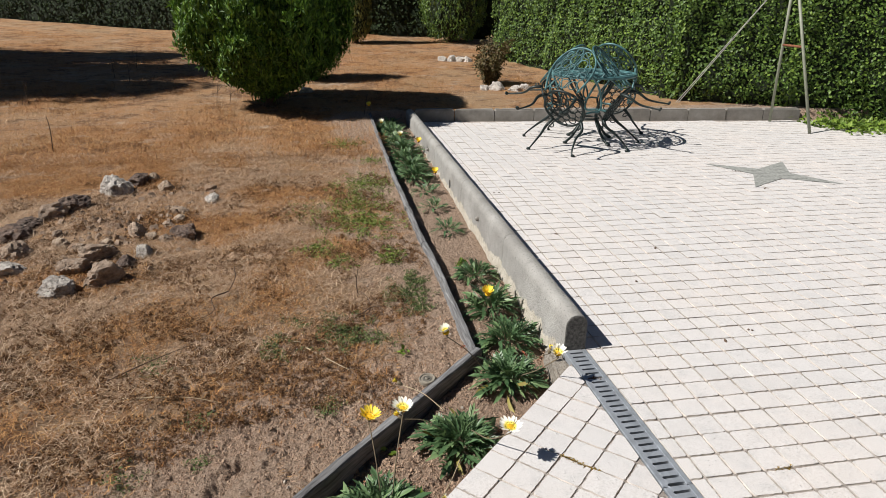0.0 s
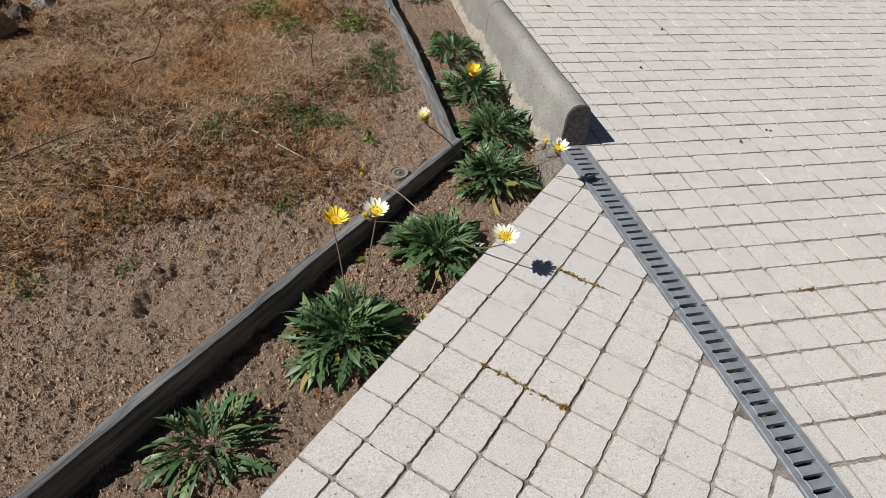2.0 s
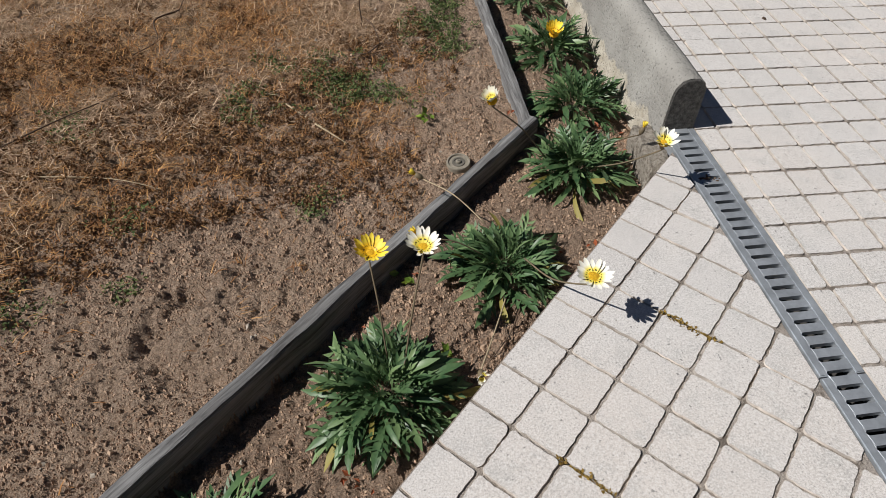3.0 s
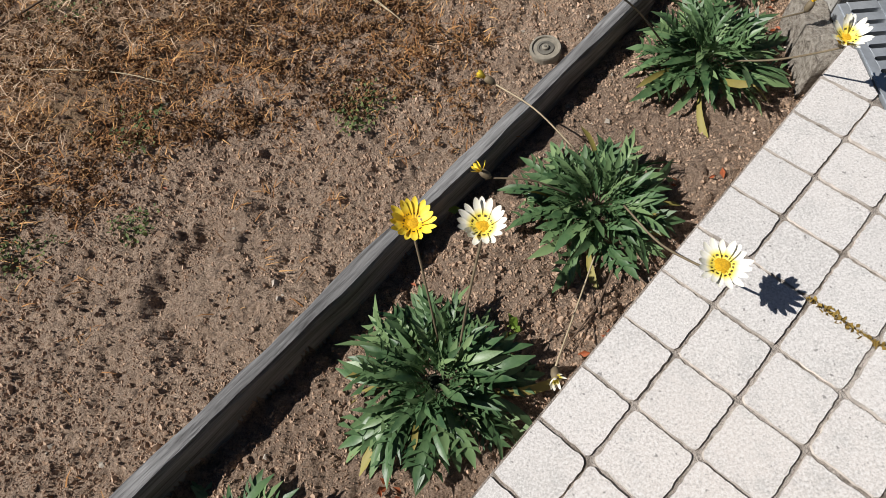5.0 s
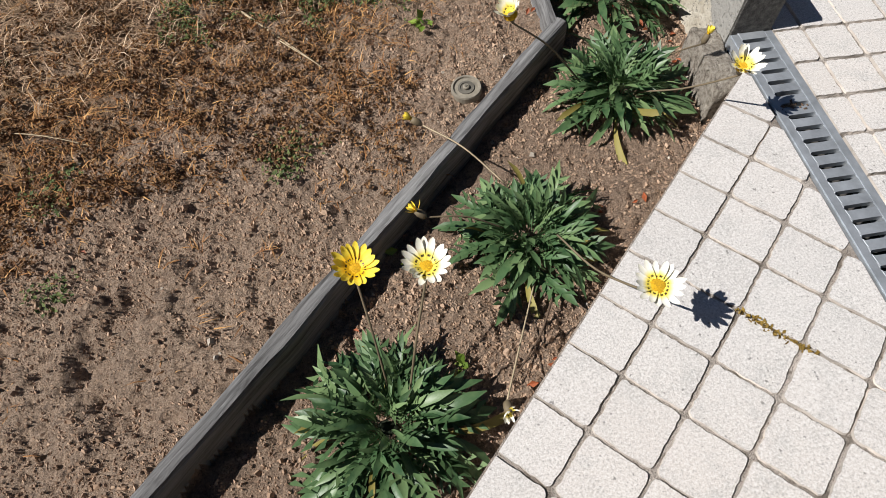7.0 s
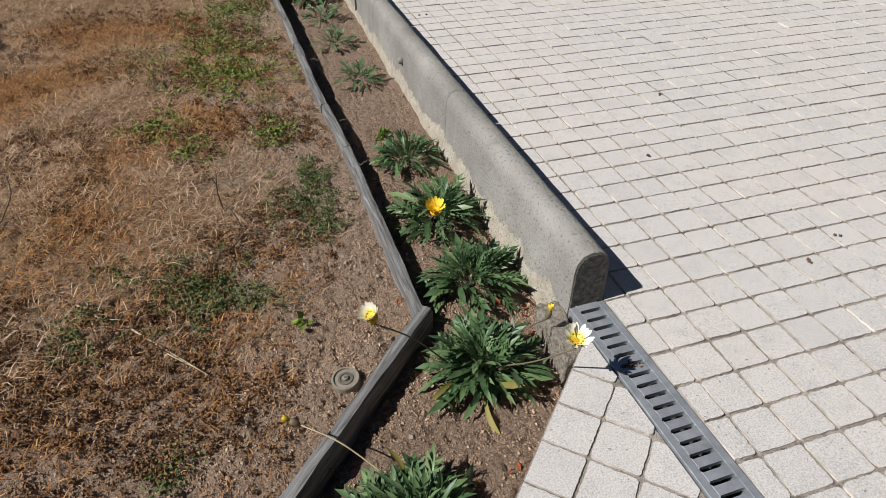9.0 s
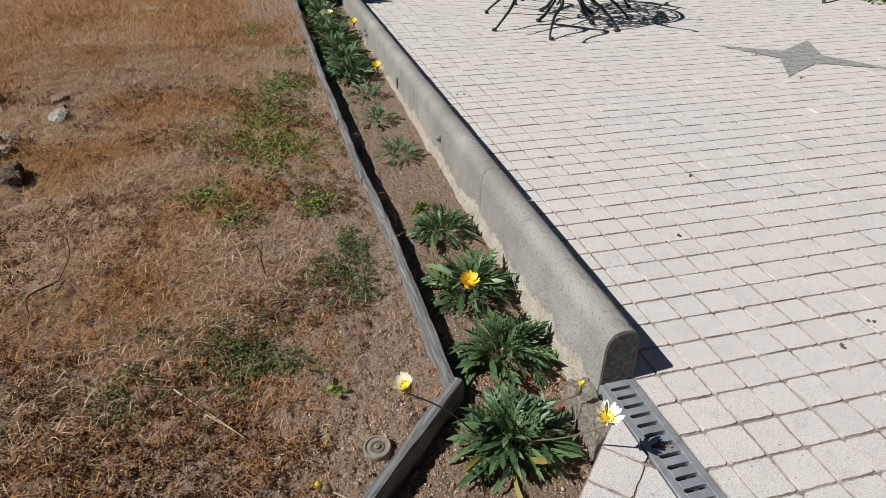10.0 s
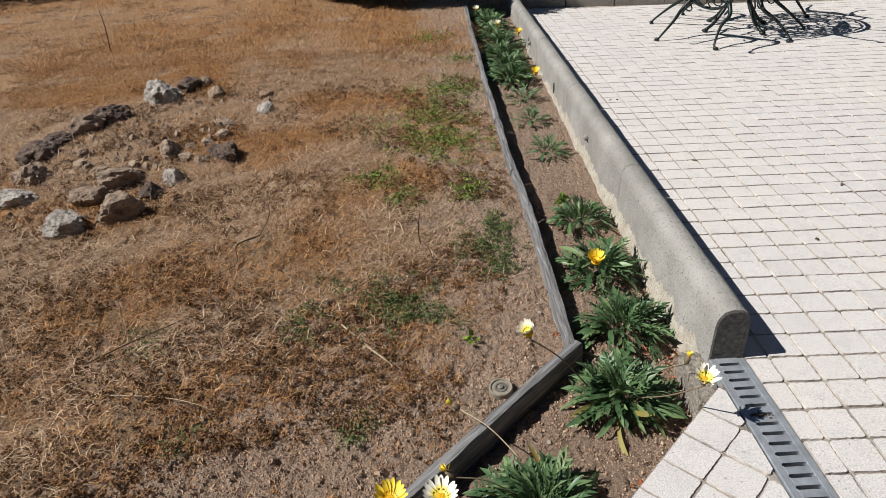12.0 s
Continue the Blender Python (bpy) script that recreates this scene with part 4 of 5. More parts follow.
def build_chair():
    """A cast metal garden chair that stands at the origin and faces +y."""
    root = empty("garden_chair", pose(0, 0, 0), "verdigris cast-metal scrollwork chair tipped against the table", "chair", "chairs round the table")
    bm = bmesh.new()
    rim = [(0.225 * math.cos(t) * (1 if math.sin(t) > 0 else 0.96), 0.215 * math.sin(t), 0.42 - 0.012 * abs(math.sin(t)) ** 2) for t in (2 * math.pi * i / 24 for i in range(24))]
    tube(bm, rim, 0.012, 6, True)
    part("seat_frame", bm, M_IRON_SHADED, root, "", True)
    bm = bmesh.new()
    tube(bm, circle((0, 0, 0.412), 0.05, 12), 0.006, 5, True)
    for k in range(8):
        a = k * math.pi / 4
        ca, sa = math.cos(a), math.sin(a)
        tube(bm, circle((0.105 * ca, 0.102 * sa, 0.412), 0.044, 12), 0.0055, 5, True)
        b = a + math.pi / 8
        tube(bm, circle((0.165 * math.cos(b), 0.158 * math.sin(b), 0.412), 0.038, 10), 0.0055, 5, True)
        tube(bm, arc((0.05 * math.cos(b), 0.05 * math.sin(b), 0.412), (0.09 * math.cos(b + 0.2), 0.09 * math.sin(b + 0.2), 0.412), (0.13 * math.cos(b), 0.13 * math.sin(b), 0.412), steps=3), 0.005, 5)
        tube(bm, arc((0.145 * ca, 0.142 * sa, 0.412), (0.18 * math.cos(a + 0.1), 0.175 * math.sin(a + 0.1), 0.412), (0.222 * ca, 0.212 * sa, 0.414), steps=3), 0.005, 5)
    part("seat", bm, M_IRON_SHADED, root, "", True)

    def back(u, v):
        """Height v (0 to 1) and sideways u on the leaning, curved backrest."""
        return Vector((u, -0.205 - 0.13 * v + 0.35 * u * u, 0.43 + 0.52 * v))

    bm = bmesh.new()
    side = [(-0.175, 0), (-0.215, 0.25), (-0.235, 0.5), (-0.205, 0.75), (-0.12, 0.94), (0, 1.0)]
    full = side + [(-u, v) for u, v in side[-2::-1]]
    tube(bm, arc(*[back(u, v) for u, v in full], steps=3), 0.011, 6)
    part("back_frame", bm, M_IRON, root, "", True)
    bm = bmesh.new()
    for u, v, r in ((0, 0.72, 0.055), (0.095, 0.62, 0.05), (-0.095, 0.62, 0.05), (0.06, 0.38, 0.05), (-0.06, 0.38, 0.05), (0.14, 0.36, 0.042), (-0.14, 0.36, 0.042), (0, 0.9, 0.036),
                    (0.09, 0.84, 0.034), (-0.09, 0.84, 0.034), (0.165, 0.56, 0.034), (-0.165, 0.56, 0.034), (0, 0.53, 0.03), (0.1, 0.14, 0.045), (-0.1, 0.14, 0.045), (0, 0.16, 0.05)):
        tube(bm, [back(u + r * math.cos(t), v + r * 2.1 * math.sin(t)) for t in (2 * math.pi * i / 12 for i in range(12))], 0.0055, 5, True)
    for s in (-1, 1):
        tube(bm, arc(back(0, 0.02), back(s * 0.05, 0.28), back(s * 0.02, 0.5), back(s * 0.06, 0.72), back(s * 0.02, 0.97), steps=4), 0.006, 5)
        tube(bm, arc(back(s * 0.17, 0.05), back(s * 0.13, 0.22), back(s * 0.19, 0.42), back(s * 0.15, 0.7), back(s * 0.06, 0.9), steps=4), 0.006, 5)
    part("backrest", bm, M_IRON, root, "", True)
    for s in (-1, 1):
        bm = bmesh.new()
        tube(bm, arc((s * 0.225, -0.25, 0.655), (s * 0.275, -0.10, 0.665), (s * 0.285, 0.08, 0.645), (s * 0.265, 0.15, 0.60), (s * 0.235, 0.10, 0.52), (s * 0.215, 0.05, 0.42), steps=4),
             0.011, 6)
        part("armrest", bm, M_IRON, root, "", True)
    for sx, sy, fx, fy in ((1, 1, 0.25, 0.235), (-1, 1, 0.25, 0.235), (1, -1, 0.235, -0.275), (-1, -1, 0.235, -0.275)):
        bm = bmesh.new()
        p = arc((sx * 0.16, sy * 0.15, 0.412), (sx * 0.205, sy * 0.185, 0.33), (sx * 0.20, sy * 0.19, 0.20), (sx * (fx - 0.02), fy - 0.02 * sy, 0.05), (sx * fx, fy, 0.012), steps=4)
        tube(bm, p, [0.019 - 0.010 * min(1, i / 11) for i in range(len(p))], 7)
        leg = part("leg", bm, M_IRON_SHADED, root, "", True)
        bm = bmesh.new()
        bmesh.ops.create_icosphere(bm, subdivisions=2, radius=0.02)
        bmesh.ops.scale(bm, vec=(1.15, 1.15, 0.7), verts=bm.verts)
        bmesh.ops.translate(bm, vec=(sx * (fx + 0.004), fy + sy * 0.004, 0.014), verts=bm.verts)
        part("foot", bm, M_IRON_SHADED, leg, "", True)
        bm = bmesh.new()
        tube(bm, circle((sx * 0.165, sy * 0.19, 0.365), 0.03, 10, ((0.7, -0.7 * sx * sy, 0), (0, 0, 1))), 0.006, 5, True)
        part("leg_scroll", bm, M_IRON_SHADED, root, "", True)
    return root


TABLE = Vector((2.31, 5.06, 0))


def tipped(feet, heading, tip):
    """The pose of a chair tipped forward over its front feet at a place, facing a heading in degrees."""
    return pose(feet[0], feet[1], 0.004, 0, 0, heading) @ pose(0, 0, 0, -tip) @ pose(0, -0.235, 0)


def build_table():
    root = empty("garden_table", pose(TABLE.x, TABLE.y, 0), "round verdigris cast-metal table with openwork top", "table")
    bm = bmesh.new()
    tube(bm, circle((0, 0, 0.71), 0.44, 36), 0.016, 6, True)
    tube(bm, circle((0, 0, 0.705), 0.40, 32), 0.008, 5, True)
    for k in range(12):
        a = k * math.pi / 6
        tube(bm, circle((0.33 * math.cos(a), 0.33 * math.sin(a), 0.71), 0.07, 12), 0.008, 5, True)
        tube(bm, circle((0.20 * math.cos(a + 0.26), 0.20 * math.sin(a + 0.26), 0.71), 0.055, 10), 0.008, 5, True)
        tube(bm, [(0.07 * math.cos(a), 0.07 * math.sin(a), 0.71), (0.26 * math.cos(a), 0.26 * math.sin(a), 0.71)], 0.007, 5)
    tube(bm, circle((0, 0, 0.71), 0.07, 14), 0.010, 5, True)
    part("tabletop", bm, M_IRON, root, "", True)
    bm = bmesh.new()
    tube(bm, circle((0, 0, 0.25), 0.10, 16), 0.009, 5, True)
    part("stretcher", bm, M_IRON_SHADED, root, "", True)
    for k in range(4):
        a = k * math.pi / 2 + 0.35
        c, s = math.cos(a), math.sin(a)
        bm = bmesh.new()
        p = arc((0.33 * c, 0.33 * s, 0.705), (0.28 * c, 0.28 * s, 0.60), (0.13 * c, 0.13 * s, 0.42), (0.10 * c, 0.10 * s, 0.25), (0.22 * c, 0.22 * s, 0.08), (0.31 * c, 0.31 * s, 0.018), steps=4)
        tube(bm, p, 0.015, 6)
        leg = part("leg", bm, M_IRON_SHADED, root, "", True)
        bm = bmesh.new()
        bmesh.ops.create_icosphere(bm, subdivisions=2, radius=0.022)
        bmesh.ops.scale(bm, vec=(1.2, 1.2, 0.7), verts=bm.verts)
        bmesh.ops.translate(bm, vec=(0.315 * c, 0.315 * s, 0.016), verts=bm.verts)
        part("foot", bm, M_IRON_SHADED, leg, "", True)


build_table()
chair = build_chair()
chair.matrix_world = tipped((1.69, 4.51), -49.0, 59)
for feet, heading, tip in (((2.66, 4.66), 52.0, 58), ((1.88, 5.56), -141.0, 58), ((2.93, 5.55), 128.0, 57)):
    copy_thing(chair, tipped(feet, heading, tip))



# ---- star inlay ----
def build_star():
    c = Vector((3.40, 3.46))
    tips = [Vector((3.004, 3.89)), Vector((3.808, 3.86)), Vector((3.803, 3.035)), Vector((2.979, 3.06))]
    mids = [Vector((3.40, 3.63)), Vector((3.585, 3.45)), Vector((3.39, 3.29)), Vector((3.235, 3.47))]
    ring = [p for pair in zip(tips, mids) for p in pair]
    vv, ff = [], []
    for i in range(8):
        a, b = ring[i], ring[(i + 1) % 8]
        tri = [tuple(c), tuple(b), tuple(a)]
        if (b - c).cross(a - c) < 0:
            tri = [tuple(c), tuple(a), tuple(b)]
        xs, ys = [p[0] for p in tri], [p[1] for p in tri]
        for k in range(int((min(xs) - TX) / TP), int((max(xs) - TX) / TP) + 1):
            for j in range(int((min(ys) - TY) / TP) - 1, int((max(ys) - TY) / TP) + 1):
                x, y = TX + k * TP + TGAP, TY + j * TP + TGAP
                w = TP - 2 * TGAP
                poly = [(x, y), (x + w, y), (x + w, y + w), (x, y + w)]
                for q in range(3):
                    p0, p1 = tri[q], tri[(q + 1) % 3]
                    nx, ny = p1[1] - p0[1], -(p1[0] - p0[0])
                    poly = clip(poly, nx, ny, nx * p0[0] + ny * p0[1])
                    if len(poly) < 3:
                        break
                if len(poly) < 3 or area(poly) < 2e-6:
                    continue
                n = len(vv)
                vv.extend((px, py, 0.0035) for px, py in poly)
                ff.append(tuple(range(n, n + len(poly))))
    for i in range(8):
        n = len(vv)
        vv.extend([(c.x, c.y, 0.0018), (*ring[i], 0.0018), (*ring[(i + 1) % 8], 0.0018)])
        ff.append((n, n + 2, n + 1))
    ob = raw("star_inlay", vv, ff, M_STAR)
    tagged(ob, "four-pointed grey star laid into the pale pavers", "paving inlay", kind="structure")


build_star()


# ---- stones ----
def rock(x, y, r, seed, tone, group="ring of field stones"):
    rnd = random.Random(seed)
    bm = bmesh.new()
    bmesh.ops.create_icosphere(bm, subdivisions=4 if r > 0.045 else 3, radius=1)
    sx, sy, sz = rnd.uniform(0.95, 1.3), rnd.uniform(0.75, 1.0), rnd.uniform(0.6, 0.85)
    off = Vector((seed * 3.1, seed * 1.7, 0))
    # broken faces cut the stone; ridges and pits roughen it
    flats = [(Vector((rnd.gauss(0, 1), rnd.gauss(0, 1), rnd.gauss(0.2, 0.8))).normalized(), rnd.uniform(0.6, 0.85)) for _ in range(9)]
    for v in bm.verts:
        d = v.co.normalized()
        ridge = 1 - abs(noise.noise(d * 1.6 + off))
        k = 0.80 + 0.34 * ridge + 0.24 * noise.noise(d * 3.0 + off)
        for nrm, at in flats:
            c = d.dot(nrm)
            if c > 0.1:
                k = min(k, at / c + 0.12 * noise.noise(d * 5 + off))
        k += 0.06 * noise.noise(d * 6 + off) + 0.05 * noise.noise(d * 14 + off) + 0.035 * noise.noise(d * 30 + off)
        v.co = Vector((d.x * sx, d.y * sy, d.z * sz)) * k * r
    ob = link("rock", bm, M_ROCK[tone], False)
    ob.matrix_world = pose(x, y, ground_z(x, y) + r * (0.25 if y < 5 else 0.05), rnd.uniform(-14, 14), rnd.uniform(-14, 14), rnd.uniform(0, 360))
    size = "large" if r > 0.09 else "small" if r < 0.05 else "rough"
    tagged(ob, size + " " + tone + " weathered field stone on dry grass", "rock", group)


for n, (x, y, r, tone) in enumerate(ROCKS):
    rock(x, y, r * 0.95, n + 1, tone)
for n, (x, y, r) in enumerate([(1.72, 10.9, 0.10), (1.88, 10.82, 0.12), (2.04, 10.78, 0.10), (2.17, 10.72, 0.11), (1.95, 10.98, 0.09), (1.82, 7.85, 0.1), (2.0, 7.8, 0.13), (2.22, 7.7, 0.11), (2.4, 7.75, 0.09), (-0.75, 7.75, 0.12)]):
    rock(x, y, r, n + 60, "pale grey", "pale stones behind the kerb")


# ---- gazania plants ----
def leaf_mesh(i, mat):
    """A long gazania leaf along +x with a channelled blade; some have side lobes."""
    rnd = random.Random(100 + i)
    length, wide = 0.126, rnd.uniform(0.0054, 0.0086)
    droop = rnd.uniform(0.1, 0.55)
    side = rnd.uniform(-0.25, 0.25)
    k = 7
    bm = bmesh.new()
    rows = []
    for s in range(k + 1):
        u = s / k
        w = wide * (0.16 + 0.84 * math.sin(math.pi * min(1, u ** 1.5 * 0.62 + 0.02)) ** 1.1) * (1 if u < 0.86 else max(0.05, (1 - u) / 0.14 * 0.85 + 0.1))
        x = length * u
        z = 0.02 * math.sin(u * 2.0) - droop * length * u ** 2.4
        y = side * length * u * u
        rows.append((bm.verts.new((x, y - w, z + w * 0.35)), bm.verts.new((x, y, z)), bm.verts.new((x, y + w, z + w * 0.35))))
    for a, b in zip(rows, rows[1:]):
        bm.faces.new((a[0], b[0], b[1], a[1]))
        bm.faces.new((a[1], b[1], b[2], a[2]))
    if i % 4:
        for s, l in ((2, 0.024), (3, 0.029), (4, 0.031), (5, 0.025)):
            for d in (0, 2):
                sg = -1 if d == 0 else 1
                b = rows[s][1].co
                r = rows[s][d].co
                tip = r + Vector((l * 0.92, sg * l * 0.5, -0.002))
                m1 = r.lerp(tip, 0.5) + Vector((0.003, -sg * 0.0028, 0.001))
                m2 = r.lerp(tip, 0.5) + Vector((-0.003, sg * 0.0030, 0.001))
                q = [bm.verts.new(p) for p in (b + Vector((0.004, 0, 0.0006)), m1, tip, m2)]
                bm.faces.new(q if sg < 0 else q[::-1])
    me = bpy.data.meshes.new("leaf")
    bm.to_mesh(me)
    bm.free()
    me.shade_smooth()
    me.materials.append(mat)
    return me


LEAVES = [leaf_mesh(i, M_GAZ) for i in range(8)]
OLD_LEAF = leaf_mesh(20, M_OLDLEAF)


def rosette(seed, count, spread):
    """Poses of a rosette's leaves about its root."""
    rnd = random.Random(seed)
    out = []
    for i in range(count):
        f = (i + 0.5) / count
        tilt = 2 + 66 * (1 - f) ** 0.9 + rnd.gauss(0, 12)
        scale = spread / 0.145 * (0.62 + 0.48 * f ** 0.6) * rnd.uniform(0.66, 1.14)
        a = i * 137.5 + rnd.gauss(0, 30)
        r = 0.006 + 0.034 * f * spread / 0.15 + rnd.random() * 0.03
        m = pose(r * math.cos(radians(a)), r * math.sin(radians(a)), 0.012 + 0.03 * (1 - f) * spread / 0.15, 0, 0, a) @ pose(0, 0, 0, rnd.gauss(0, 30), -tilt, 0) @ pose(0, 0, 0, 0, 0, rnd.gauss(0, 14))
        out.append(m @ Matrix.Diagonal((scale, scale * 1.08, scale, 1)))
    return out


def gazania(x, y, spread, count, seed, separate=True, label="silvery-green gazania clump in the bed"):
    z = ground_z(x, y)
    root = empty("gazania_plant", pose(x, y, z - 0.006), label, "plant", "gazanias along the bed")
    rnd = random.Random(seed)
    ms = rosette(seed, count, spread)
    if separate:
        for i, m in enumerate(ms):
            old = i > count * 0.8 and rnd.random() < 0.13
            o = new("leaf", OLD_LEAF if old else LEAVES[rnd.randrange(8)])
            o.parent = root
            o.matrix_local = m
    else:
        vv, ff = [], []
        for m in ms:
            me = LEAVES[rnd.randrange(8)]
            n = len(vv)
            vv.extend(tuple(m @ v.co) for v in me.vertices)
            ff.extend(tuple(n + i for i in p.vertices) for p in me.polygons)
        ob = raw("leaves", vv, ff, M_GAZ_FAR, True)
        ob.parent = root
        tagged(ob, kind="stuff")
    # A ball added at the root, coloured as the shade among the leaves.
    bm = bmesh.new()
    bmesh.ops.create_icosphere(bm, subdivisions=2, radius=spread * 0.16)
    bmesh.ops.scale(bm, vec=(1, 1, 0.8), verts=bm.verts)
    part("crown", bm, M_SHADE_CORE, root, "", True)
    return root


def petal_mesh(mat, seed):
    rnd = random.Random(seed)
    bm = bmesh.new()
    rows = []
    for u, w in ((0.0, 0.0026), (0.25, 0.0040), (0.5, 0.0048), (0.75, 0.0046), (0.92, 0.0028), (1.0, 0.0006)):
        x = 0.006 + 0.031 * u
        z = 0.004 * u * u + rnd.uniform(-1, 1) * 0.0004
        rows.append((bm.verts.new((x, -w, z)), bm.verts.new((x, 0, z - w * 0.3)), bm.verts.new((x, w, z))))
    for a, b in zip(rows, rows[1:]):
        bm.faces.new((a[0], b[0], b[1], a[1]))
        bm.faces.new((a[1], b[1], b[2], a[2]))
    me = bpy.data.meshes.new("petal")
    bm.to_mesh(me)
    bm.free()
    me.shade_smooth()
    me.materials.append(mat)
    return me


PETALS = {"white": [petal_mesh(M_WHITE_PETAL, i) for i in range(3)], "yellow": [petal_mesh(M_YELLOW_PETAL, i) for i in range(3)]}


def flower(plant, at, facing, kind, cup, stem_from, petals=17, size=1.0, stem_mat=None, sag=0.0):
    """A daisy flower on a stem from the plant. cup: how far the petals rise, in degrees."""
    rnd = random.Random(int(1000 * (at[0] + at[1]) + 5000))
    size *= 1.13
    inv = plant.matrix_world.inverted()
    at, facing = Vector(at), Vector(facing).normalized()
    turn = facing.to_track_quat("Z", "Y").to_matrix().to_4x4()
    bm = bmesh.new()
    bmesh.ops.create_icosphere(bm, subdivisions=3, radius=0.0128)
    bmesh.ops.scale(bm, vec=(1, 1, 0.42), verts=bm.verts)
    for v in bm.verts:
        v.co *= 1 + 0.09 * noise.noise(v.co * 900)
    head = part("flower", bm, M_DISC, plant, kind + " daisy flower with an orange eye", True)
    head.matrix_local = inv @ (Matrix.Translation(at) @ turn @ Matrix.Diagonal((size, size, size, 1)))
    for i in range(petals):
        o = child("petal", PETALS[kind][i % 3], head, pose(0, 0, 0.0005 * (i % 2), 0, 0, i * 360 / petals + rnd.gauss(0, 2.5)) @ pose(0, 0, 0, rnd.gauss(0, 6), -cup + rnd.gauss(0, 4), 0) @ Matrix.Diagonal((rnd.uniform(0.92, 1.05), 1, 1, 1)))
    bm = bmesh.new()
    bmesh.ops.create_cone(bm, cap_ends=True, segments=9, radius1=0.004, radius2=0.0085, depth=0.014)
    bmesh.ops.translate(bm, vec=(0, 0, -0.009), verts=bm.verts)
    part("calyx", bm, M_STEM, head, "", True)
    a, b = Vector(stem_from), at - facing * 0.014 * size
    mid = a.lerp(b, 0.5) + Vector((0, 0, 0.3 * (b - a).length * 0.2 - sag))
    bm = bmesh.new()
    tube(bm, arc(a, mid, b - facing * 0.012, b, steps=6), 0.0021, 6)
    bmesh.ops.transform(bm, matrix=inv, verts=bm.verts)
    part("stem", bm, stem_mat or M_STEM, plant, "", True)


def bud(plant, at, facing, stem_from, mat, stem_mat, sag=0.0, open_=0.3):
    inv = plant.matrix_world.inverted()
    at, facing = Vector(at), Vector(facing).normalized()
    turn = facing.to_track_quat("Z", "Y").to_matrix().to_4x4()
    bm = bmesh.new()
    tube(bm, [(0, 0, -0.012), (0, 0, -0.006), (0, 0, 0.004), (0, 0, 0.012)], [0.003, 0.0075, 0.008, 0.006], 9)
    head = part("bud", bm, M_STEM, plant, "half-closed flower bud", True)
    head.matrix_local = inv @ (Matrix.Translation(at) @ turn)
    rnd = random.Random(int(at.x * 999 + 77))
    for i in range(11):
        child("petal", PETALS[mat][i % 3], head, pose(0, 0, 0.008, 0, 0, i * 33) @ pose(0, 0, 0, 0, -70 + 60 * open_ * rnd.random(), 0) @ Matrix.Diagonal((0.62, 0.6, 0.7, 1)))
    a, b = Vector(stem_from), at - facing * 0.012
    bm = bmesh.new()
    tube(bm, arc(a, a.lerp(b, 0.5) + Vector((0, 0, 0.02 - sag)), b, steps=7), 0.0018, 6)
    bmesh.ops.transform(bm, matrix=inv, verts=bm.verts)
    part("stem", bm, stem_mat, plant, "", True)


pa = gazania(-0.385, 0.005, 0.145, 205, 1, label="large silvery-green gazania clump with two flowers")
pb = gazania(-0.06, 0.345, 0.132, 205, 2, label="dense dark-green gazania clump beside the pavers")
pc = gazania(0.222, 0.70, 0.142, 185, 3, label="gazania clump with long leaves near the wall end")
pz = gazania(-0.73, -0.27, 0.12, 70, 4, label="small pale gazania clump in the bed")
pd = gazania(0.315, 1.03, 0.15, 125, 5, False)
pe = gazania(0.315, 1.37, 0.15, 120, 6, False)
pf = gazania(0.32, 1.78, 0.125, 95, 7, False)
for gx, gy, gs, gc in ((0.30, 2.56, 0.11, 44), (0.283, 3.05, 0.105, 40), (0.284, 3.45, 0.11, 44), (0.25, 3.85, 0.17, 105), (0.27, 4.17, 0.165, 100), (0.24, 4.5, 0.165, 100), (0.28, 4.85, 0.16, 95), (0.22, 5.2, 0.165, 95), (0.26, 5.55, 0.165, 95), (0.18, 5.85, 0.16, 80), (0.26, 6.12, 0.15, 70)):
    far = gazania(gx, gy, gs, gc, int(gy * 100), False, "small sparse gazania in sandy soil" if gs < 0.12 else "dense gazania clump against the low wall")

flower(pa, (-0.397, 0.164, 0.166), (0.10, -0.12, 0.98), "yellow", 27, (-0.375, 0.055, -0.07))
flower(pa, (-0.295, 0.125, 0.212), (0.0, -0.05, 1.0), "white", 24, (-0.345, 0.03, -0.07))
flower(pb, (0.05, 0.084, 0.133), (0.0, -0.12, 0.99), "white", 14, (-0.03, 0.29, -0.02), sag=0.05, stem_mat=M_STEM)
flower(pc, (0.364, 0.515, 0.13), (0.0, -0.15, 0.98), "white", 30, (0.25, 0.64, -0.04), sag=0.03)
flower(pc, (-0.053, 0.682, 0.168), (-0.35, -0.15, 0.92), "white", 48, (0.13, 0.70, -0.05), size=0.95)
flower(pe, (0.224, 1.10, 0.128), (-0.05, -0.25, 0.96), "yellow", 44, (0.30, 1.32, -0.04), size=1.05)
for fx, fy, fz, kind in FAR_FLOWERS:
    flower(far, (fx, fy, fz), (-0.1, -0.3, 0.9), kind, 40, (fx - 0.05, fy + 0.04, -0.03 + 0.02 * (fy - 3)), size=1.05)
bud(pb, (-0.278, 0.345, 0.025), (-0.75, 0.35, 0.55), (-0.12, 0.34, -0.05), "yellow", M_STEM, open_=1.0)
bud(pb, (-0.256, 0.575, 0.018), (-0.8, 0.3, 0.5), (-0.10, 0.43, -0.03), "yellow", M_STEM_PALE, open_=0.2)
bud(pc, (0.405, 0.715, 0.022), (0.3, 0.2, 0.92), (0.26, 0.70, -0.06), "yellow", M_STEM, open_=0.3)
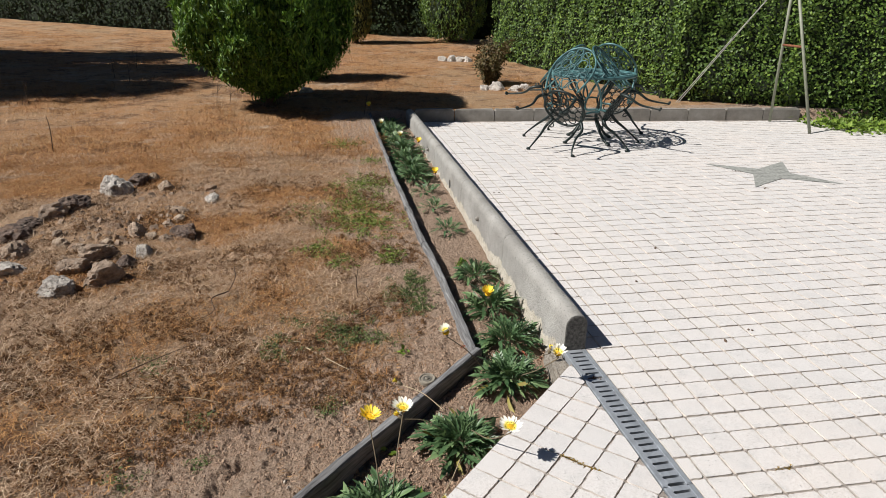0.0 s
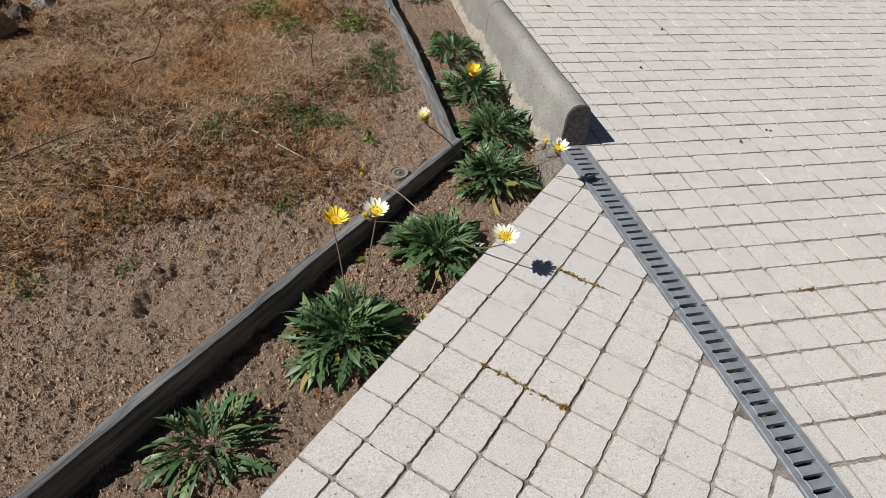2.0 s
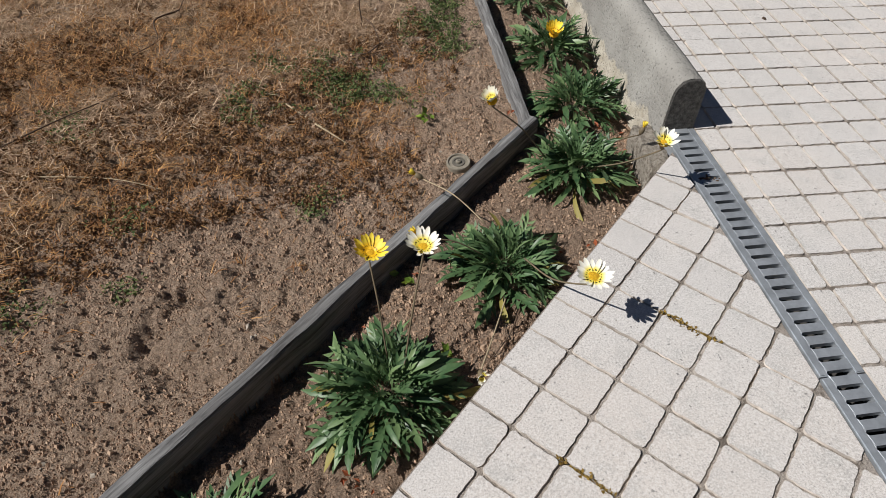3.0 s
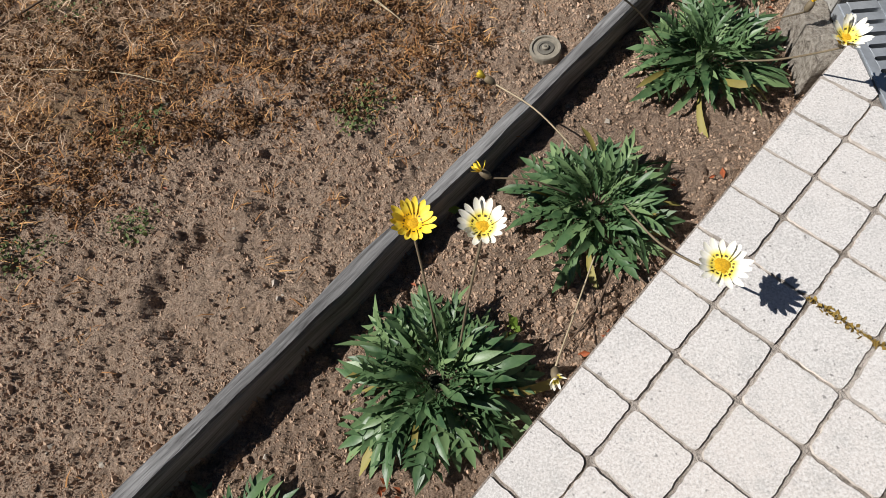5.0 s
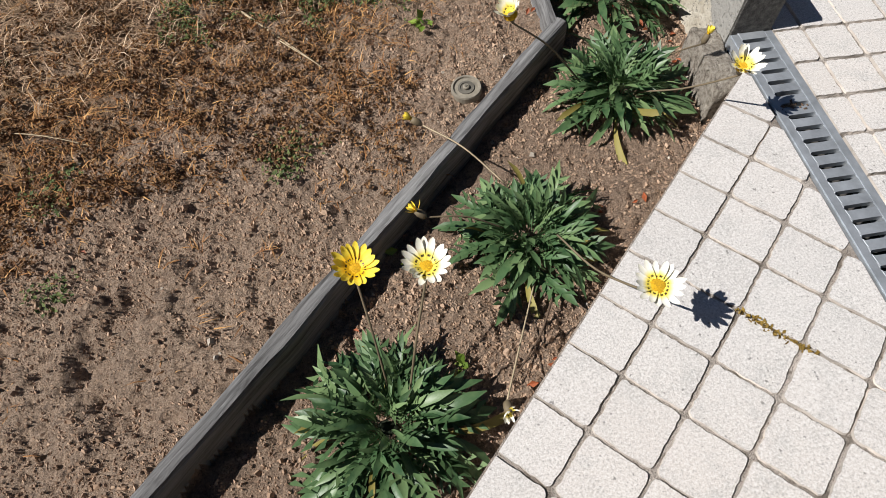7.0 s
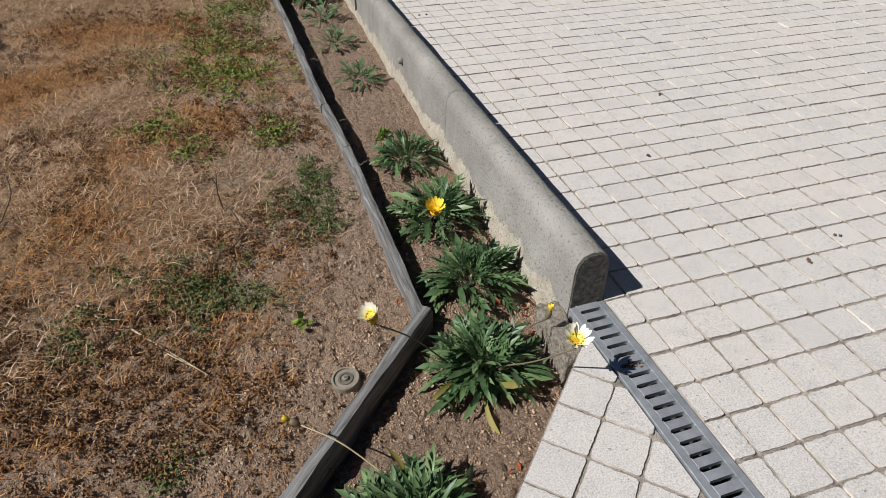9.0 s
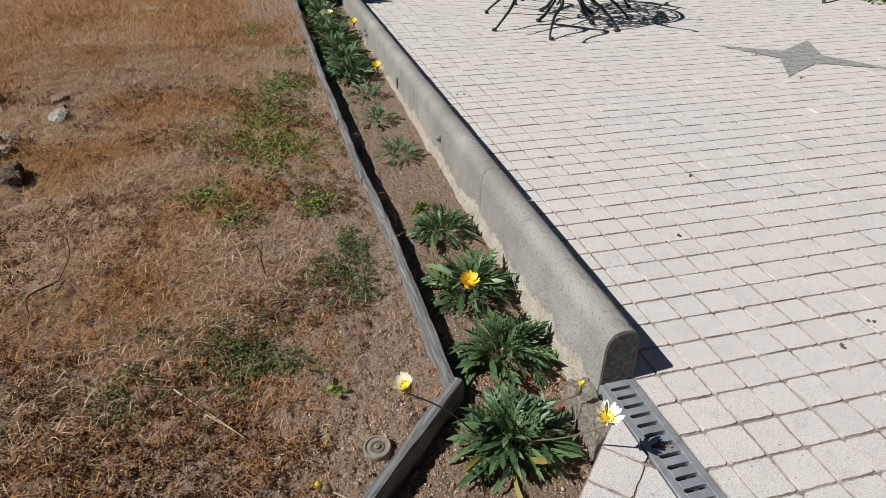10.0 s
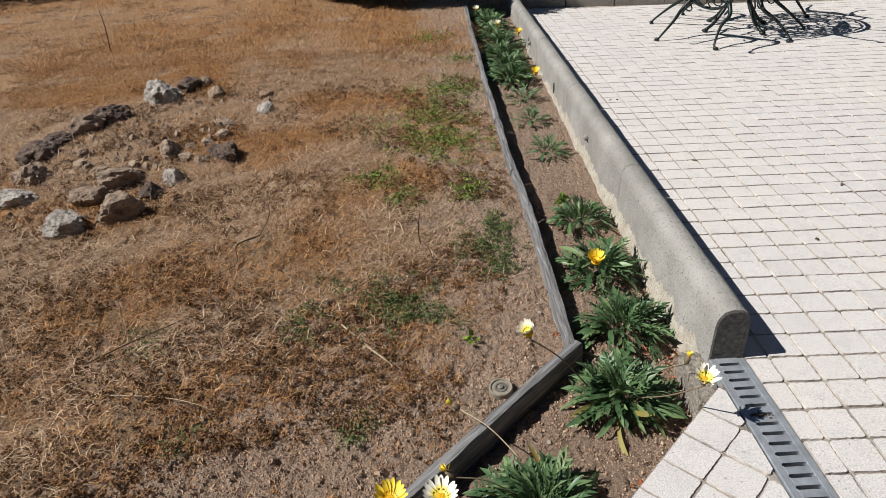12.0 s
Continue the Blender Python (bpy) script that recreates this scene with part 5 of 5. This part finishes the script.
bud(pb, (-0.186, -0.012, -0.035), (-0.1, -0.7, 0.3), (-0.08, 0.23, -0.09), "white", M_STEM_PALE, 0.03, open_=1.0)


# ---- sprinkler cap, twigs, small litter ----
def build_cap():
    x, y = -0.117, 0.765
    z = ground_z(x, y)
    root = empty("sprinkler_cap", pose(x, y, z + 0.004, 5, -4), "round grey plastic sprinkler cap sunk in the soil", "sprinkler")

    def turned(name, prof, mat):
        bm = bmesh.new()
        rings = [[bm.verts.new((r * math.cos(t), r * math.sin(t), h)) for t in (2 * math.pi * j / 28 for j in range(28))] for r, h in prof]
        for r, q in zip(rings, rings[1:]):
            for j in range(28):
                bm.faces.new((r[j], r[(j + 1) % 28], q[(j + 1) % 28], q[j]))
        bm.faces.new(rings[-1])
        bmesh.ops.recalc_face_normals(bm, faces=bm.faces)
        part(name, bm, mat, root)

    turned("body", [(0.036, -0.05), (0.036, 0.018), (0.0345, 0.0215), (0.0305, 0.0215), (0.029, 0.017), (0.020, 0.0175)], M_CAP)
    turned("ring", [(0.0195, 0.0178), (0.019, 0.020), (0.014, 0.020), (0.0135, 0.0178)], M_CAP_DARK)
    turned("knob", [(0.0075, 0.0178), (0.0075, 0.023), (0.0055, 0.0245)], M_CAP)
    turned("screw", [(0.0035, 0.0246), (0.003, 0.026)], M_CAP_DARK)


def twig(pts, r, mat, label, branch=()):
    bm = bmesh.new()
    p = arc(*[(x, y, ground_z(x, y) + h) for x, y, h in pts], steps=5)
    tube(bm, p, [r * (1 - 0.6 * i / len(p)) for i in range(len(p))], 5)
    for q in branch:
        tube(bm, arc(*[(x, y, ground_z(x, y) + h) for x, y, h in q], steps=4), r * 0.6, 4)
    tagged(link("twig", bm, mat, True), label, "twig", "twigs on the lawn")


build_cap()
twig([(-0.634, 1.105, 0.016), (-0.444, 0.87, 0.016)], 0.0034, M_STEM_PALE, "pale dry stick lying on bare soil", [[(-0.54, 0.97, 0.016), (-0.465, 0.90, 0.016)]])
twig([(-0.366, 1.60, 0.0), (-0.372, 1.61, 0.07), (-0.362, 1.60, 0.15)], 0.003, M_TWIG, "thin dark upright dry weed stalk", [[(-0.366, 1.60, 0.03), (-0.33, 1.50, 0.04), (-0.31, 1.40, 0.03)], [(-0.37, 1.61, 0.09), (-0.38, 1.60, 0.13)]])
twig([(-0.31, 1.42, 0.01), (-0.36, 1.36, 0.02), (-0.42, 1.38, 0.012)], 0.003, M_TWIG, "short bent dry twig on the soil", [[(-0.31, 1.42, 0.01), (-0.22, 1.41, 0.02)]])
twig([(-0.12, 1.70, 0.0), (-0.13, 1.62, 0.03), (-0.10, 1.52, 0.02)], 0.003, M_TWIG, "dark dry twig in green weeds")
twig([(-1.05, 1.72, 0.01), (-1.12, 1.62, 0.03), (-1.10, 1.52, 0.015), (-1.17, 1.43, 0.01)], 0.004, M_TWIG, "crooked dry twig on dead grass", [[(-1.05, 1.72, 0.01), (-1.02, 1.80, 0.06), (-1.03, 1.86, 0.1)]])
twig([(-1.45, 0.95, 0.015), (-1.3, 1.07, 0.02), (-1.15, 1.2, 0.015)], 0.003, M_TWIG, "straight dark twig on dead grass")
twig([(-1.35, 0.80, 0.012), (-1.1, 0.76, 0.015), (-0.92, 0.70, 0.012)], 0.002, M_STEM_PALE, "long pale straw stalk on the soil")
twig([(-0.78, 1.24, 0.015), (-0.72, 1.17, 0.02), (-0.66, 1.14, 0.012)], 0.003, M_STEM_PALE, "pale stub of dry stalk")
twig([(-3.0, 4.9, 0.0), (-2.99, 4.9, 0.2), (-3.0, 4.9, 0.33)], 0.005, M_TWIG, "dry upright weed stalk on the lawn")
stalks = random.Random(17)
for _ in range(16):
    sx, sy = stalks.uniform(-4.2, 0.6), stalks.uniform(4.6, 11.5)
    if sx < 0 or sy > 7:
        h, lean = stalks.uniform(0.12, 0.34), stalks.uniform(-0.05, 0.05)
        twig([(sx, sy, 0.0), (sx + lean * 0.4, sy, h * 0.5), (sx + lean, sy, h)], 0.004, M_TWIG, "dry upright weed stalk on the lawn", [[(sx + lean * 0.5, sy, h * 0.6), (sx + lean + 0.04, sy, h * 0.85)]])
twig([(-0.02, 0.24, 0.02), (-0.05, 0.2, 0.03), (-0.09, 0.13, 0.02), (-0.16, 0.05, 0.012)], 0.003, M_TWIG, "brown dead stem in the bed")



def litter():
    rnd = random.Random(77)
    bm = bmesh.new()
    for cx, cy, n, s in ((-0.083, 0.06, 5, 0.03), (0.15, 0.38, 5, 0.03), (-0.47, -0.17, 6, 0.035), (0.40, 0.85, 14, 0.05), (0.36, 0.95, 8, 0.05), (-0.30, 0.33, 3, 0.02), (0.07, 1.0, 5, 0.03), (-0.95, 0.45, 1, 0.02), (-0.4, 0.2, 2, 0.03)):
        for _ in range(n):
            x, y = cx + rnd.gauss(0, s), cy + rnd.gauss(0, s)
            m = pose(x, y, ground_z(x, y) + 0.008, rnd.uniform(-35, 35), rnd.uniform(-35, 35), rnd.uniform(0, 360))
            k = rnd.uniform(0.006, 0.013)
            vs = [bm.verts.new(m @ Vector(p)) for p in ((-k, 0, 0), (0, -k * 0.5, 0.003), (k, 0, -0.002), (0, k * 0.5, 0.003))]
            bm.faces.new((vs[0], vs[1], vs[2]))
            bm.faces.new((vs[0], vs[2], vs[3]))
    ob = link("fallen_leaves", bm, M_REDLEAF)
    tagged(ob, "dry reddish leaf scraps on the soil", "leaf litter", kind="stuff")


litter()


# ---- soil crumbs, dry grass, weeds ----
def crumbs(name, spots, mat, seed, label, category):
    rng = np.random.RandomState(seed)
    octa = np.array([(1, 0, -0.3), (0.1, 1, -0.3), (-1, 0.1, -0.3), (0, -1, -0.3), (0.42, 0.3, 0.75), (-0.4, -0.3, 0.85)])
    tri = np.array([(0, 1, 4), (1, 2, 5), (1, 5, 4), (2, 3, 5), (3, 0, 4), (3, 4, 5)])
    s = np.array(spots)
    k = len(s)
    a = rng.uniform(0, 6.28, k)
    v = octa[None] * s[:, 3][:, None, None] * rng.uniform(0.7, 1.2, (k, 6, 1)) * np.array([1, 0.95, 0.8])
    c, sn = np.cos(a)[:, None], np.sin(a)[:, None]
    v = np.stack([v[..., 0] * c - v[..., 1] * sn, v[..., 0] * sn + v[..., 1] * c, v[..., 2]], -1) + s[:, None, :3]
    f = tri[None] + np.arange(k)[:, None, None] * 6
    ob = raw(name, v.reshape(-1, 3).tolist(), f.reshape(-1, 3).tolist(), mat, False)
    tagged(ob, label, category, kind="stuff")


def strew():
    rnd = random.Random(31)
    soil, stones = [], []
    while len(soil) < 80000:
        x, y = rnd.uniform(-1.5, 0.48), rnd.uniform(-0.7, 1.0 + 1.6 * rnd.random() ** 2)
        side = timber_side(x, y)
        if paved(x, y) or abs(side) < 0.026:
            continue
        if side < 0 and rnd.random() < cover_at(x, y) * 0.85:
            continue
        clump = wave(x, y, 3.0, 51) + 0.8 * wave(x, y, 11, 53)
        if clump + rnd.random() * 1.2 < 0.3:
            continue
        r = min(0.014, 0.0012 + abs(rnd.gauss(0, 0.0015)) + (0.0055 * rnd.random() ** 1.8 if rnd.random() < 0.05 + 0.16 * max(0, clump) else 0))
        soil.append((x, y, ground_z(x, y) + r * 0.15, r))
    for _ in range(900):
        x, y = rnd.uniform(-2.6, 0.45), rnd.uniform(-0.8, 4.0)
        if paved(x, y) or abs(timber_side(x, y)) < 0.03:
            continue
        r = 0.0016 + abs(rnd.gauss(0, 0.0028))
        stones.append((x, y, ground_z(x, y) + r * 0.3, r))
    rubble = []
    for _ in range(420):
        x, y = rnd.gauss(-1.9, 0.26), rnd.gauss(2.75, 0.38)
        r = 0.005 + abs(rnd.gauss(0, 0.013))
        rubble.append((x, y, ground_z(x, y) + r * 0.3, r))
    crumbs("rubble", rubble, M_RUBBLE, 3, "brown stony rubble inside the ring of stones", "rubble")
    bits = []
    for x, y in ((1.135, 1.40), (1.24, 0.71), (3.11, 3.6), (3.04, 3.02), (1.41, 0.79), (0.79, 3.2), (0.64, 0.94), (1.47, 1.86), (2.1, 2.4), (0.95, 2.2)):
        for _ in range(3):
            bits.append((x + rnd.gauss(0, 0.012), y + rnd.gauss(0, 0.006), 0.002, rnd.uniform(0.003, 0.009)))
    for _ in range(22):
        bits.append((rnd.uniform(0.50, 0.57), 0.512 + rnd.gauss(0, 0.006), 0.001, rnd.uniform(0.002, 0.006)))
    crumbs("terrace_debris", bits, M_TWIG, 4, "dark bits of dry debris on the pavers", "debris")
    stones.append((-0.683, 0.203, ground_z(-0.683, 0.203) + 0.005, 0.009))
    crumbs("soil_crumbs", soil, M_CRUMB, 1, "loose crumbs of sandy brown soil", "soil")
    crumbs("pebbles", stones, M_PEBBLE, 2, "small pale pebbles scattered on the soil", "pebbles")
    straw, russet = [], []
    k = 0
    while k < 100000:
        k += 1
        x, y = rnd.uniform(-3.4, 0.08), -0.9 + 5.5 * rnd.random() ** 0.85
        s = timber_side(x, y)
        if s > -0.035:
            continue
        c = cover_at(x, y)
        if rnd.random() > c ** 1.6 * (0.55 + 0.75 * smooth01(-0.25, 0.25, wave(x, y, 5.5, 91))) + 0.01:
            continue
        z = ground_z(x, y)
        kind = straw if wave(x, y, 1.7, 61) + 0.12 * rnd.gauss(0, 1) > 0.30 - 0.40 * smooth01(0.5, 1.5, y + 0.3 * wave(x, y, 1.5, 7)) + 0.12 * smooth01(2.0, 3.6, y) else russet
        for _ in range(rnd.randrange(4, 8)):
            ln = rnd.uniform(0.016, 0.07) if kind is straw else rnd.uniform(0.010, 0.04)
            kind.append((x + rnd.gauss(0, 0.017), y + rnd.gauss(0, 0.017), z + 0.001 + rnd.random() * 0.008, ln))
    k = 0
    while k < 60000:
        k += 1
        y = 4.4 + 11.5 * rnd.random() ** 1.5
        x = rnd.uniform(-3.6 - 0.62 * (y - 4.0), 2.9)
        if (x > 0.03 and y < 6.6) or cover_at(x, y) < rnd.random() * 0.75:
            continue
        z = ground_z(x, y)
        kind = straw if wave(x, y, 0.9, 61) + 0.12 * rnd.gauss(0, 1) > 0.06 else russet
        for _ in range(rnd.randrange(3, 6)):
            kind.append((x + rnd.gauss(0, 0.04), y + rnd.gauss(0, 0.04), z, rnd.uniform(0.03, 0.10)))
    dead = []
    while len(dead) < 210000:
        x, y = rnd.uniform(-2.8, 0.05), -0.8 + 4.6 * rnd.random() ** 1.25
        c = cover_at(x, y)
        if timber_side(x, y) > -0.05 or c < 0.12 or wave(x, y, 2.6, 81) + 0.5 * wave(x, y, 8, 83) < 0.16 * smooth01(0.7, 1.8, y) - 0.16 + 0.12 * rnd.random():
            continue
        z = ground_z(x, y)
        for _ in range(26):
            q = abs(rnd.gauss(0, 1))
            a = rnd.uniform(0, 6.28)
            dead.append(((x + 0.013 * q * math.cos(a), y + 0.013 * q * math.sin(a), z + 0.001 + rnd.random() * 0.020 * math.exp(-q * q * 0.6)), (rnd.gauss(0, 0.8), rnd.gauss(0, 0.8), 1)))
    ob = leaf_cloud("dead_weeds", dead, M_DEADWEED, 0.0085, 7)
    tagged(ob, "crumpled brown dead weeds matted on the lawn", "weeds", kind="stuff")
    ob = blades("dry_grass", straw, M_STRAW, 5, 0.74, 0.0010)
    tagged(ob, "matted pale straw-coloured dead grass", "grass", kind="stuff")
    ob = blades("russet_grass", russet, M_RUSSET, 6, 0.6, 0.0015)
    tagged(ob, "short russet dead grass on the lawn", "grass", kind="stuff")


def weeds():
    rnd = random.Random(41)
    spots, far_spots = [], []
    for cx, cy, r, n in ((-0.22, 3.5, 0.24, 1300), (-0.30, 3.05, 0.22, 900), (-0.27, 2.68, 0.26, 1900), (-0.10, 1.58, 0.13, 900), (-0.08, 1.75, 0.09, 450), (-0.06, 1.42, 0.09, 350), (-0.58, 2.23, 0.12, 420), (-0.47, 1.22, 0.15, 1100),
                         (-0.40, 1.13, 0.10, 350), (-0.76, 1.11, 0.09, 420), (-0.32, 4.8, 0.16, 500), (-0.14, 2.07, 0.11, 420), (-0.52, 0.64, 0.08, 120), (-1.29, 1.05, 0.09, 300), (-0.47, 2.0, 0.10, 300), (-0.68, 1.35, 0.07, 200), (-0.55, 0.58, 0.05, 120),
                         (-1.02, 0.62, 0.08, 240), (-1.22, 0.33, 0.08, 220), (-0.98, 0.33, 0.05, 120), (-0.25, 1.12, 0.09, 160), (-0.62, 2.9, 0.2, 260), (-0.10, 4.2, 0.12, 260)):
        for _ in range(int(n * (1.7 if cy > 1.9 else 3.4 if n > 300 else 1.6))):
            a, q = rnd.uniform(0, 6.28), r * 1.42 * rnd.random() ** 0.75
            x, y = cx + q * math.cos(a), cy + q * math.sin(a)
            if timber_side(x, y) > -0.035 or wave(x, y, 12, 71) + 0.5 * wave(x, y, 30, 73) < -0.22 + 0.55 * (q / r - 0.55):
                continue
            (far_spots if y > 1.9 else spots).append(((x, y, ground_z(x, y) + (0.010 if y > 1.9 else 0.003) + rnd.random() * 0.016), (rnd.gauss(0, 0.4), rnd.gauss(0, 0.4), 1)))
    ob = leaf_cloud("low_weeds", far_spots, M_WEED_LUSH, 0.015, 47)
    tagged(ob, "bright green creeping weed patches beside the bed", "weeds", kind="stuff")
    ob = leaf_cloud("low_weeds", spots, M_WEED, 0.0095, 44)
    tagged(ob, "low creeping green weeds in the dry lawn", "weeds", kind="stuff")
    spots = []
    for cx, cy, n in ((-0.19, 0.99, 16), (-0.245, 0.09, 10), (0.28, 2.0, 60), (-0.31, 0.34, 6)):
        for _ in range(n):
            x, y = cx + rnd.gauss(0, 0.010), cy + rnd.gauss(0, 0.010)
            spots.append(((x, y, ground_z(x, y) + 0.004 + rnd.random() * 0.016), (rnd.gauss(0, 0.7), rnd.gauss(0, 0.7), 0.8)))
    ob = leaf_cloud("seedlings", spots, M_COVER, 0.026, 45)
    tagged(ob, "bright green weed seedlings on bare soil", "weeds", kind="stuff")
    spots = []
    for ax, ay, bx, by, n in MOSS:
        for _ in range(n):
            t = rnd.random()
            spots.append(((ax + (bx - ax) * t + rnd.gauss(0, 0.0035), ay + (by - ay) * t + rnd.gauss(0, 0.0035), -0.004 + rnd.random() * 0.005), (rnd.gauss(0, 0.4), rnd.gauss(0, 0.4), 1)))
    ob = leaf_cloud("joint_moss", spots, M_MOSS, 0.0085, 46)
    tagged(ob, "dry yellow-brown moss in the paver joints", "moss", kind="stuff")


MOSS = [(0.233, 0.08, 0.31, 0.0, 190), (0.31, 0.0, 0.33, -0.02, 40), (-0.08, -0.23, -0.005, -0.305, 150), (0.07, -0.38, 0.075, -0.385, 120), (0.0, -0.31, 0.07, -0.385, 60), (0.90, -0.10, 0.95, -0.10, 26), (0.95, -0.105, 0.955, -0.095, 36), (1.68, 3.5, 1.76, 3.5, 60)]
strew()
weeds()


# ---- paver pieces ----
def build_pavers():
    near_t = paver_meshes(TP - 2 * TGAP, "small")
    near_p = paver_meshes(PP - 2 * GAP, "large")
    vv, ff = [], []

    def joined(poly, z=0.0):
        v, f = paver_geo(poly, z)
        base = len(vv)
        vv.extend(v)
        ff.extend(tuple(i + base for i in q) for q in f)

    rnd = random.Random(2)
    shapes = [outline(TP - 2 * TGAP, TP - 2 * TGAP, i + 40) for i in range(8)]
    count = 0
    i0, i1 = -1, int((8.4 - TX) / TP)
    j0, j1 = int((-6.2 - TY) / TP), int((6.5 - TY) / TP)
    for j in range(j0, j1):
        for i in range(i0, i1):
            x, y = TX + i * TP, TY + j * TP
            if x > 5.9 and y > 5.5:
                continue
            if y + TP > kerb_y(x + TP) - 0.002:
                continue
            z = rnd.gauss(0, 0.0009)
            if i < 0:
                cut = clip([(px + x + TGAP, py + y + TGAP) for px, py in shapes[rnd.randrange(8)]], -1, -DRAIN_T if y < 0.7 else 0, -0.5995 if y < 0.7 else -0.584)
                if len(cut) > 2:
                    v, f = paver_geo(cut, z)
                    o = raw("paver", v, f, M_PAVER)
                    o.parent = TERRACE
                    dirty_sides(o.data)
                continue
            if -9 <= j < 16 and i < 14 and count < 300 and y > -0.95:
                child("paver", near_t[rnd.randrange(8)], TERRACE, pose(x + TGAP, y + TGAP, z))
                count += 1
            else:
                joined([(px + x + TGAP, py + y + TGAP) for px, py in shapes[rnd.randrange(8)]], z)
    field = raw("paver_field", vv, ff, M_PAVER_FIELD)
    dirty_sides(field.data)
    field.parent = TERRACE
    tagged(field, kind="stuff")
    ca, sa = math.cos(PA), math.sin(PA)
    vv, ff = [], []
    shapes = [outline(PP - 2 * GAP, PP - 2 * GAP, i + 60) for i in range(8)]
    count = 0

    def joined2(poly, z):
        v, f = paver_geo(poly, z)
        base = len(vv)
        vv.extend(v)
        ff.extend(tuple(i + base for i in q) for q in f)

    for i in range(-66, 9):
        for j in range(-52, 1):
            u, w = i * PP + GAP, j * PP + GAP
            cu, cw = u + PP / 2, w + PP / 2
            cx, cy = cu * ca - cw * sa, cu * sa + cw * ca
            if cx > 0.60 or cy < -6.2 or cx < -4.9:
                continue
            z = rnd.gauss(0, 0.0009)
            k = rnd.randrange(8)
            poly = [((px + u) * ca - (py + w) * sa, (px + u) * sa + (py + w) * ca) for px, py in shapes[k]]
            cut = clip(clip(poly, 1, DRAIN_T, 0.4895), EDGE_N[0], EDGE_N[1], EDGE_D)
            if len(cut) < 3 or area(cut) < 0.0006:
                continue
            whole = area(cut) > 0.999 * area(poly)
            if count < 300 and cy > -0.8:
                if whole:
                    child("paver", near_p[k], PATHWAY, pose(u * ca - w * sa, u * sa + w * ca, z, 0, 0, math.degrees(PA)))
                else:
                    v, f = paver_geo(cut, z)
                    o = raw("paver", v, f, M_PAVER)
                    o.parent = PATHWAY
                    dirty_sides(o.data)
                count += 1
            else:
                joined2(cut, z)
    field = raw("paver_field", vv, ff, M_PAVER_FIELD)
    dirty_sides(field.data)
    field.parent = PATHWAY
    tagged(field, kind="stuff")


build_pavers()
